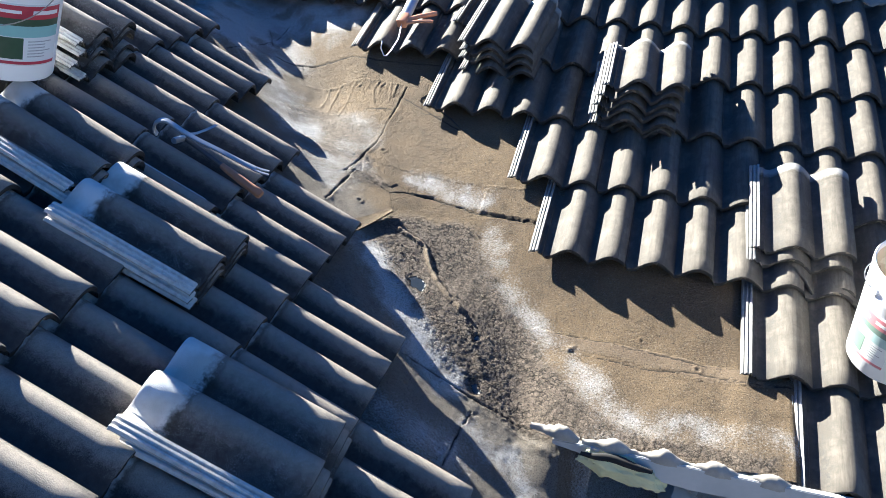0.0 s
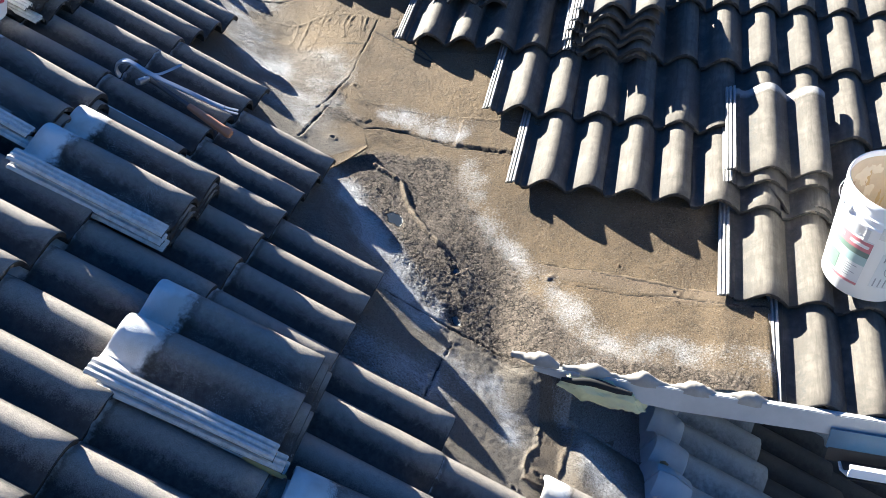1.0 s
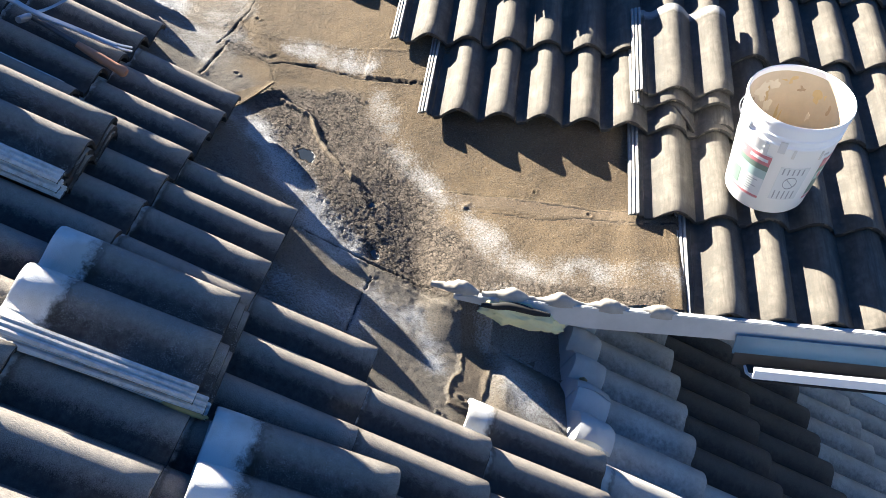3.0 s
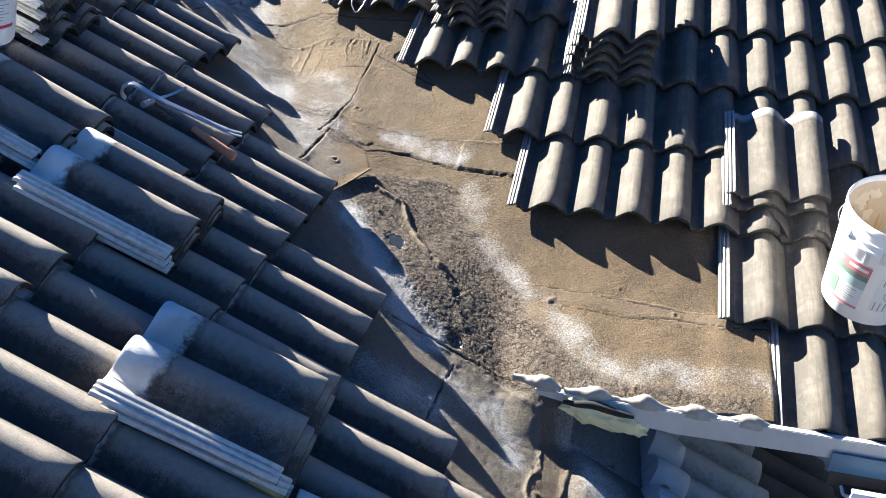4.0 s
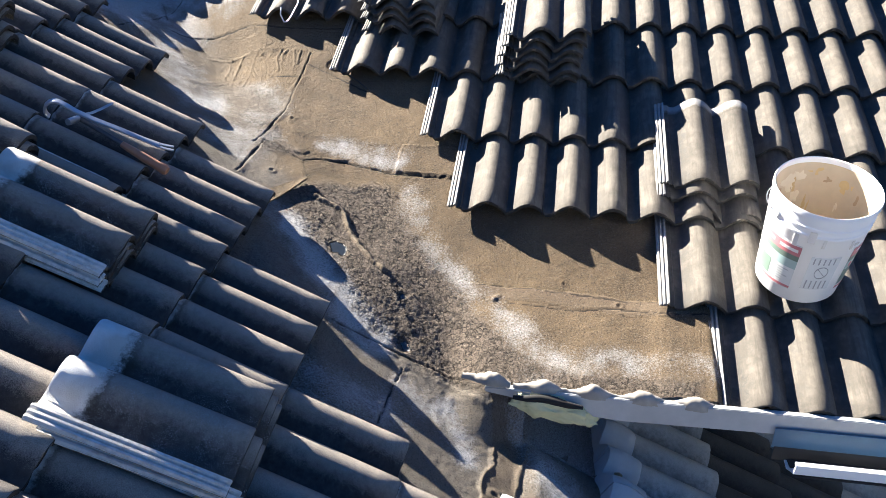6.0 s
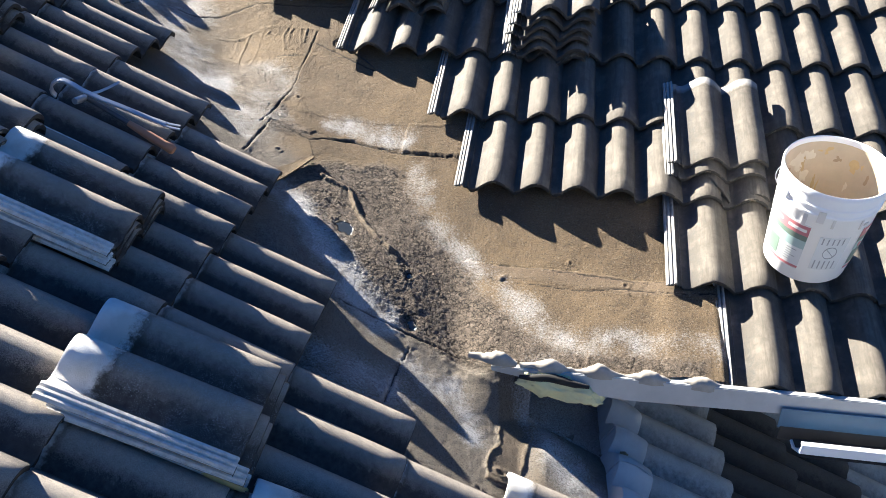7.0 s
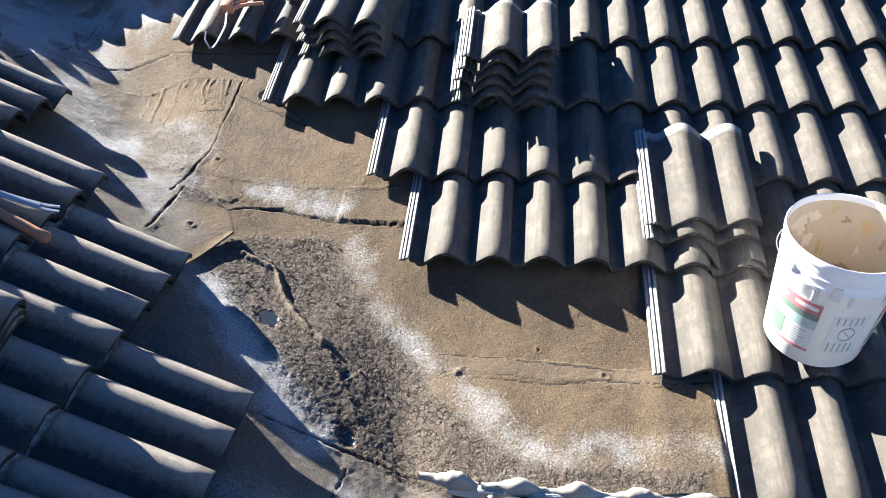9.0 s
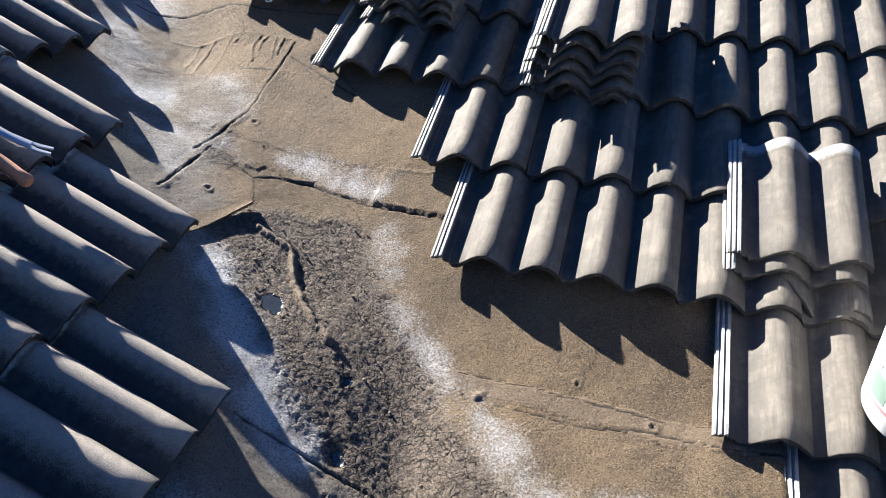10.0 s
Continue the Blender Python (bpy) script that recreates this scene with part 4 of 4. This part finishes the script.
def label_panel(owner, c, span=104, red=MAT_RED, green=MAT_GREEN, teal=MAT_TEAL):
    """The paper label: red head band, dark picture band, teal field, picture, white text field, red foot line. Printed words are plain bars."""
    a0, a1 = c - span / 2, c + span / 2
    paper = part("label", wrap_bm(a0, a1, 0.045, 0.205, 0.0008), MAT_LABEL, owner, "printed paper label")
    part("head_band", wrap_bm(a0, a1, 0.167, 0.200, 0.0014), red, paper)
    part("dark_band", wrap_bm(a0, a1, 0.149, 0.167, 0.0012), green, paper)
    part("teal_field", wrap_bm(a0, a1, 0.120, 0.149, 0.0012), teal, paper)
    part("picture", wrap_bm(a0 + 1, a0 + span * 0.46, 0.062, 0.118, 0.0012), green, paper)
    part("foot_line", wrap_bm(a0, a1, 0.048, 0.056, 0.0012), red, paper)
    part("print_bar", wrap_bm(a0 + span * 0.13, a0 + span * 0.42, 0.180, 0.188, 0.0018), MAT_INK, paper)
    part("print_bar", wrap_bm(a0 + span * 0.56, a0 + span * 0.95, 0.179, 0.189, 0.0018), MAT_INK, paper)
    for i in range(6):
        part("print_line", wrap_bm(a0 + span * 0.52, a0 + span * (0.78 if i % 3 else 0.88), 0.108 - i * 0.008, 0.1105 - i * 0.008, 0.0014), MAT_PRINT, paper)
    dot = bmesh.new()
    bmesh.ops.create_circle(dot, cap_ends=True, segments=20, radius=0.009)
    r = wall_radius(0.135) + 0.0020
    ang = radians(a0 + 8)
    part("red_seal", dot, red, paper, at=Matrix.Translation((r * math.cos(ang), r * math.sin(ang), 0.135)) @ Euler((0, radians(90), 0)).to_matrix().to_4x4().lerp(Euler((0, radians(90), ang)).to_matrix().to_4x4(), 1.0))
    return paper


def bucket(label, m):
    b = base_empty("bucket", label, "bucket", m)
    body = [(0.0, 0.006), (0.115, 0.006), (0.1225, 0.0), (0.1270, 0.006), (0.1475, 0.240), (0.1500, 0.243), (0.1500, 0.249), (0.1478, 0.252), (0.1480, 0.262), (0.1512, 0.265), (0.1512, 0.271),
            (0.1488, 0.274), (0.1498, 0.298), (0.1545, 0.301), (0.1550, 0.313), (0.1525, 0.318), (0.1490, 0.316), (0.1470, 0.300)]
    b.scale = (1.0, 1.0, 1.10)
    part("body", lathe_bm(body, 64), MAT_BUCKET, b, smooth=35)
    part("inside_coat", lathe_bm([(0.1470, 0.302), (0.1435, 0.235), (0.1245, 0.020), (0.108, 0.012), (0.0, 0.010)], 64), MAT_BUCKET_IN, b, "inside coated with tan dried residue")
    return b


def bail(b, side, drop, lean):
    """The wire handle hanging down the wall, with its two ears."""
    pts = []
    for i in range(25):
        f = i / 24
        ang = radians(side + 180 * f)
        z = 0.262 - drop * math.sin(math.pi * f)
        r = 0.156 + lean * math.sin(math.pi * f)
        pts.append((r * math.cos(ang), r * math.sin(ang), z))
    part("bail", tube_bm(pts, 0.0015, 6), MAT_WIRE, b, "thin wire handle")
    for ang in (side, side + 180):
        ear = part("ear", lathe_bm([(0.0, -0.004), (0.013, -0.004), (0.013, 0.006), (0.007, 0.009), (0.0, 0.009)], 16), MAT_BUCKET, b)
        ear.matrix_local = pose(0, 0, 0, 0, 0, ang) @ pose(0.150, 0, 0.262, 0, 90, 0)


bucket_2 = bucket("empty white bucket smeared with residue standing on roof tiles", Matrix.Translation((1.758, -0.116, -0.134)) @ pose(0, 0, 0, 18, -0.5, 0))
bucket_2.scale = (0.985, 0.985, 1.155)
FADED = [plain("faded_red", (0.58, 0.22, 0.24), 0.5, wear=0.4), plain("faded_green", (0.20, 0.27, 0.22), 0.5, wear=0.6), plain("faded_teal", (0.46, 0.60, 0.58), 0.5, wear=0.3)]
label_panel(bucket_2, -148, 62, *FADED)
label_panel(bucket_2, -22, 62, *FADED)
notice = part("notice", wrap_bm(-104, -68, 0.060, 0.180, 0.0008), MAT_LABEL, bucket_2, "pale warning print")
for i in range(5):
    part("print_bar", wrap_bm(-100 + i * 6, -98.4 + i * 6, 0.064, 0.094, 0.0012), MAT_PRINT, notice)
    part("print_bar", wrap_bm(-100 + i * 6, -98.4 + i * 6, 0.154, 0.176, 0.0012), MAT_PRINT, notice)
ring = []
for i in range(25):
    ang = 2 * math.pi * i / 24
    aa, zz = radians(-86 + 8 * math.cos(ang)), 0.125 + 0.021 * math.sin(ang)
    r = wall_radius(zz) + 0.0016
    ring.append((r * math.cos(aa), r * math.sin(aa), zz))
part("warning_ring", tube_bm(ring, 0.0011, 5), MAT_PRINT, notice)
slash = [(radians(-86 + 7 * q), 0.125 - 0.017 * q) for q in (-0.8, -0.4, 0.0, 0.4, 0.8)]
part("warning_slash", tube_bm([((wall_radius(z) + 0.0016) * math.cos(w), (wall_radius(z) + 0.0016) * math.sin(w), z) for w, z in slash], 0.0011, 5), MAT_PRINT, notice)
bail(bucket_2, 20, 0.02, 0.004)
for ang, z0, z1, w in ((-115, 0.225, 0.262, 8), (-98, 0.214, 0.245, 3), (-64, 0.206, 0.236, 3), (-58, 0.215, 0.222, 7), (-130, 0.20, 0.240, 5)):
    part("smear", wrap_bm(ang, ang + w, z0, z1, 0.0022), MAT_SMEAR, bucket_2)

# dried blotches on the inner wall of the empty bucket
rng = random.Random(5)
BLOTCH = [plain("ochre_residue", (0.66, 0.50, 0.24), 0.6, wear=0.5), plain("brown_residue", (0.50, 0.38, 0.24), 0.7, wear=0.6), plain("cream_residue", (0.80, 0.73, 0.58), 0.6, wear=0.4)]
for i in range(34):
    a0, z0 = rng.uniform(10, 172), rng.uniform(0.06, 0.285)
    wide, tall = rng.choice((rng.uniform(2, 6), rng.uniform(7, 22))), rng.uniform(0.008, 0.045)
    bm = bmesh.new()
    ring = []
    for lift in (0.0012, 0.0003):
        row = []
        for j in range(18):
            t = 2 * math.pi * j / 18
            r = 0.55 + 0.6 * noise.noise((3.1 * i + 1.3 * math.cos(t), 1.3 * math.sin(t), 0.7))
            z = min(0.298, z0 + tall * r * math.sin(t))
            rad = 0.1245 + (z - 0.02) * 0.0884 - lift
            ang = radians(a0 + wide * r * math.cos(t))
            row.append(bm.verts.new((rad * math.cos(ang), rad * math.sin(ang), z)))
        ring.append(row)
    bm.faces.new(ring[0])
    for j in range(18):
        bm.faces.new((ring[0][j], ring[0][(j + 1) % 18], ring[1][(j + 1) % 18], ring[1][j]))
    part("blotch", bm, BLOTCH[i % 3], bucket_2)

bucket_1 = bucket("white bucket with red and green label standing on roof tiles", Matrix.Translation((-0.917, -0.542, 0.556)) @ pose(0, 0, 0, 2, 13, 0))
bucket_1.scale = (0.96, 0.96, 1.11)
label_panel(bucket_1, -30, 88)
bail(bucket_1, -165, 0.115, 0.012)
scraper = base_empty("scraper_brush", "yellow handled brush lying in the bucket", "brush", bucket_1.matrix_world @ pose(0.035, 0.0, 0.288, 0, 0, 20))
part("handle", box_bm((-0.085, -0.022, 0.0), (0.075, 0.022, 0.030), 0.008), MAT_YELLOW, scraper, "yellow plastic handle")
part("bristles", box_bm((-0.085, 0.020, 0.004), (0.070, 0.045, 0.036), 0.004), MAT_BRISTLE, scraper)
part("rod", tube_bm([(-0.08, -0.01, 0.01), (-0.055, 0.01, 0.08), (-0.03, 0.02, 0.15)], 0.006, 8), MAT_YELLOW, scraper)


# ---- pry bar and hammer on the west slope ----
def flat_bar_bm(points, widths, thick):
    bm = bmesh.new()
    pts = [Vector(p) for p in points]
    rings = []
    for i, (p, w) in enumerate(zip(pts, widths)):
        way = (pts[min(i + 1, len(pts) - 1)] - pts[max(i - 1, 0)]).normalized()
        side = Vector((0, 1, 0))
        up = way.cross(side).normalized()
        rings.append([bm.verts.new(p + side * (w * a) + up * (thick * c)) for a, c in ((-1, -0.4), (-0.8, -1), (0.8, -1), (1, -0.4), (1, 0.4), (0.8, 1), (-0.8, 1), (-1, 0.4))])
    for a, b in zip(rings, rings[1:]):
        for j in range(8):
            bm.faces.new((a[j], a[(j + 1) % 8], b[(j + 1) % 8], b[j]))
    bm.faces.new(rings[0]), bm.faces.new(rings[-1])
    return bm


def along(a0, s0, a1, s1, h, tilt=0.0):
    """A pose on the west slope whose x axis runs from one place to another."""
    return WEST @ pose(a0, s0, h, 0, 0, math.degrees(math.atan2(s1 - s0, a1 - a0))) @ pose(0, 0, 0, 0, tilt, 0)


bar = base_empty("pry_bar", "blued steel pry bar with hooked end lying on the tiles", "pry bar", along(-0.336, 0.676, -0.182, 0.334, 0.038))
hook = [(0.030 - 0.030 * math.cos(radians(a)) - 0.015, 0, 0.012 + 0.030 * math.sin(radians(a))) for a in (-70, -45, -20, 10, 40, 65, 85)]
part("shank", flat_bar_bm(hook + [(0.04, 0, 0.038), (0.07, 0, 0.030), (0.12, 0, 0.024), (0.20, 0, 0.020), (0.28, 0, 0.014), (0.325, 0, 0.012)],
                          [0.013] * 7 + [0.0130, 0.0125, 0.0125, 0.0125, 0.0135, 0.016], 0.0038), MAT_STEEL, bar)
for sgn in (-1, 1):
    part("claw", flat_bar_bm([(0.318, sgn * 0.009, 0.012), (0.345, sgn * 0.011, 0.013), (0.372, sgn * 0.012, 0.018)], [0.006, 0.006, 0.004], 0.0026), MAT_STEEL, bar)

hammer = base_empty("hammer", "wooden handled claw hammer lying on the tiles", "hammer", along(-0.272, 0.612, -0.304, 0.297, 0.026))
part("neck", tube_bm([(-0.01, 0, 0.008), (0.05, 0.0, 0.008), (0.16, 0, 0.010)], [0.011, 0.008, 0.009], 10), plain("dark_steel", (0.09, 0.09, 0.095), 0.5, 0.6, wear=0.4), hammer)
part("handle", tube_bm([(0.155, 0, 0.010), (0.18, 0, 0.010), (0.24, 0, 0.011), (0.285, 0, 0.012), (0.31, 0, 0.013), (0.318, 0, 0.013)], [0.010, 0.012, 0.0145, 0.0145, 0.017, 0.0125], 14), MAT_WOOD, hammer, "worn brown wooden handle")
part("head", tube_bm([(0.0, -0.055, 0.006), (0.0, -0.030, 0.006), (0.0, 0.0, 0.008), (0.0, 0.035, 0.008)], [0.010, 0.011, 0.010, 0.009], 12), MAT_STEEL, hammer)
part("claw", flat_bar_bm([(-0.005, 0.03, 0.010), (0.004, 0.055, 0.016), (0.010, 0.09, 0.026), (0.014, 0.14, 0.040)], [0.004, 0.004, 0.003, 0.003], 0.004), MAT_STEEL, hammer)

# ---- caulking gun on the north slope ----
gun = base_empty("caulking_gun", "caulking gun with foil tube and copper handle on the tiles", "caulking gun", NORTH @ pose(-0.242, 1.36, 0.045, 0, 0, 90))
part("tube", tube_bm([(0.03, 0, 0), (0.05, 0, 0), (0.25, 0, 0), (0.265, 0, 0)], [0.022, 0.025, 0.025, 0.020], 18), MAT_TUBE, gun)
part("nozzle", tube_bm([(0.262, 0, 0), (0.29, 0, 0), (0.34, 0, 0.004)], [0.011, 0.008, 0.004], 10), MAT_TUBE, gun)
part("body", box_bm((-0.035, -0.024, -0.02), (0.035, 0.024, 0.024), 0.008), MAT_PAINTED, gun, "copper coloured casting")
part("grip", tube_bm([(0.0, -0.01, 0.0), (0.03, -0.07, 0.008), (0.055, -0.135, 0.012), (0.060, -0.15, 0.012)], [0.013, 0.011, 0.012, 0.009], 10), MAT_PAINTED, gun, "copper coloured grip")
part("trigger", tube_bm([(-0.02, -0.01, 0.0), (-0.008, -0.07, 0.006), (0.0, -0.13, 0.008), (0.0, -0.145, 0.008)], [0.009, 0.008, 0.008, 0.007], 10), MAT_PAINTED, gun, "copper coloured trigger")
part("rod", tube_bm([(-0.03, 0, 0.0), (-0.12, -0.012, -0.015), (-0.19, 0.004, -0.03), (-0.225, 0.016, -0.035), (-0.235, 0.026, -0.03), (-0.21, 0.045, -0.01), (-0.17, 0.05, 0.0)], 0.003, 8), MAT_TUBE, gun, "pale bent steel rod")

# ---- curled flap of membrane, mortar on the tile heads below the fascia ----
bm = bmesh.new()
cols = []
for i in range(13):
    f = i / 12
    row = []
    for j in range(7):
        gq = j / 6
        x, y = -0.075 + 0.125 * f + 0.035 * gq * (1 - 0.6 * f), 0.045 + 0.155 * f - 0.075 * gq * (1 - 0.75 * f)
        z = float(deck_height(np.array(x), np.array(y))) + 0.006 + 0.010 * gq * gq * (0.3 + 0.7 * f) + 0.010 * f
        row.append((x, y, z))
    cols.append(row)
top = [[bm.verts.new(p) for p in row] for row in cols]
low = [[bm.verts.new((p[0], p[1], p[2] - 0.004)) for p in row] for row in cols]
for i in range(12):
    for j in range(6):
        bm.faces.new((top[i][j], top[i + 1][j], top[i + 1][j + 1], top[i][j + 1]))
        bm.faces.new((low[i][j + 1], low[i + 1][j + 1], low[i + 1][j], low[i][j]))
for i in range(12):
    for j in (0, 6):
        bm.faces.new((top[i][j], low[i][j], low[i + 1][j], top[i + 1][j]))
for j in range(6):
    for i in (0, 12):
        bm.faces.new((top[i][j], top[i][j + 1], low[i][j + 1], low[i][j]))
flap = part("membrane_flap", bm, MAT_MEMBRANE)
tagged(flap, "torn corner of roof membrane curling up from the valley", "membrane flap")

def bedding_bm(a0, a1, s0, s1, base, lift, seed):
    """Mortar packed over the barrels at the head of a course, with a ragged face down to the deck."""
    bm = bmesh.new()
    na, ns = int((a1 - a0) / 0.006), 16
    rows = []
    for i in range(na + 1):
        a = a0 + (a1 - a0) * i / na
        hump = CROWN * barrel(((a - BED_CROWN) / 0.1495 + 0.5) % 1.0)
        row = []
        for j in range(ns + 1):
            f = j / ns
            ragged = 0.003 * noise.noise((a * 22, seed, 0))
            s = s0 + (s1 - s0) * f + ragged * f
            n = noise.noise((a * 26, s * 26, seed)) * 0.005 + noise.noise((a * 70, s * 70, seed)) * 0.0012
            z = base + hump + lift * (1 - 0.55 * abs(1 - 2 * f) ** 3) + n
            row.append(bm.verts.new((a, s, z if j else z - 0.012)))
        row.append(bm.verts.new((a, s1 + 0.003 * noise.noise((a * 22, seed, 0)) + 0.006, base - 0.055)))
        rows.append(row)
    for p, q in zip(rows, rows[1:]):
        for j in range(ns + 1):
            bm.faces.new((p[j], q[j], q[j + 1], p[j + 1]))
    for row in (rows[0], rows[-1]):
        low = [bm.verts.new((v.co.x, v.co.y, base - 0.055)) for v in row[:-1]] + [row[-1]]
        for j in range(ns + 1):
            bm.faces.new([row[j], row[j + 1], low[j + 1], low[j]] if j < ns else [row[j], row[j + 1], low[j]])
    return bm


BED_CROWN = LAST[6]
for a0, a1, lift, seed in ((-0.235, -0.115, 0.024, 2.0), (-0.435, -0.255, 0.012, 5.0), (-0.600, -0.440, 0.021, 11.0), (-0.800, -0.606, 0.023, 8.0)):
    bed = part("mortar_bedding", bedding_bm(a0, a1, -1.475, -1.348, -0.034, lift, seed), MAT_BEDDING)
    bed.matrix_world = WEST
    tagged(bed, "pale grey mortar packed over the tile heads below the fascia", "mortar", "mortar on the tile heads")
    if seed == 11.0:
        bm = bmesh.new()
        bmesh.ops.create_icosphere(bm, subdivisions=3, radius=1)
        for v in bm.verts:
            c = v.co.copy()
            v.co = Vector((-0.511 + c.x * 0.017, -1.394 + c.y * 0.013, -0.006 + c.z * 0.006)) + c * 0.006 * noise.noise(c * 3 + Vector((4, 1, 2)))
        part("mortar_scar", bm, MAT_SCAR, bed, "broken brown patch in the mortar")


# ---- strip of old sealant hanging from a tile corner ----
pts = [(0.015, 0.858), (0.06, 0.820), (0.104, 0.786), (0.145, 0.760), (0.181, 0.728)]
strip = part("sealant_strip", tube_bm([(x, y, float(deck_height(np.array(x), np.array(y))) + 0.012 - 0.006 * i / 4) for i, (x, y) in enumerate(pts)], [0.004, 0.003, 0.0035, 0.003, 0.002], 6), plain("old_sealant", (0.014, 0.013, 0.012), 0.6, wear=0.3))
tagged(strip, "thin strip of black sealant lying on the membrane", "sealant strip")

# ---- loose crumbs of the broken coating ----
rng = random.Random(77)
crumbs = bmesh.new()
made = 0
while made < 260:
    x, y = rng.uniform(-0.05, 1.40), rng.uniform(-0.48, 0.30)
    near_edge = rng.random() < 0.01
    if not bool(inside(np.array([x]), np.array([y]), CRACKED)[0]) and not (near_edge and -0.1 < y + 0.55 * x < 0.45):
        continue
    size = 0.0010 + 0.0030 * rng.random() ** 3
    z = float(deck_height(np.array(x), np.array(y))) + 0.003
    turn = Euler((rng.uniform(-0.5, 0.5), rng.uniform(-0.5, 0.5), rng.uniform(0, 6.28))).to_matrix()
    lump = bmesh.ops.create_icosphere(crumbs, subdivisions=1, radius=1)["verts"]
    for v in lump:
        c = v.co * (1 + 0.35 * noise.noise(v.co * 1.7 + Vector((made, 0, 0))))
        v.co = turn @ Vector((c.x * size * 1.3, c.y * size, c.z * size * 0.6)) + Vector((x, y, z))
    made += 1
rubble = part("coating_crumbs", crumbs, plain("coating_crumb", (0.115, 0.086, 0.06), 0.95, wear=0.8, scale=30, relief=0.001), smooth=0)
tagged(rubble, "brown crumbs of broken coating scattered on the membrane", "rubble", kind="stuff")
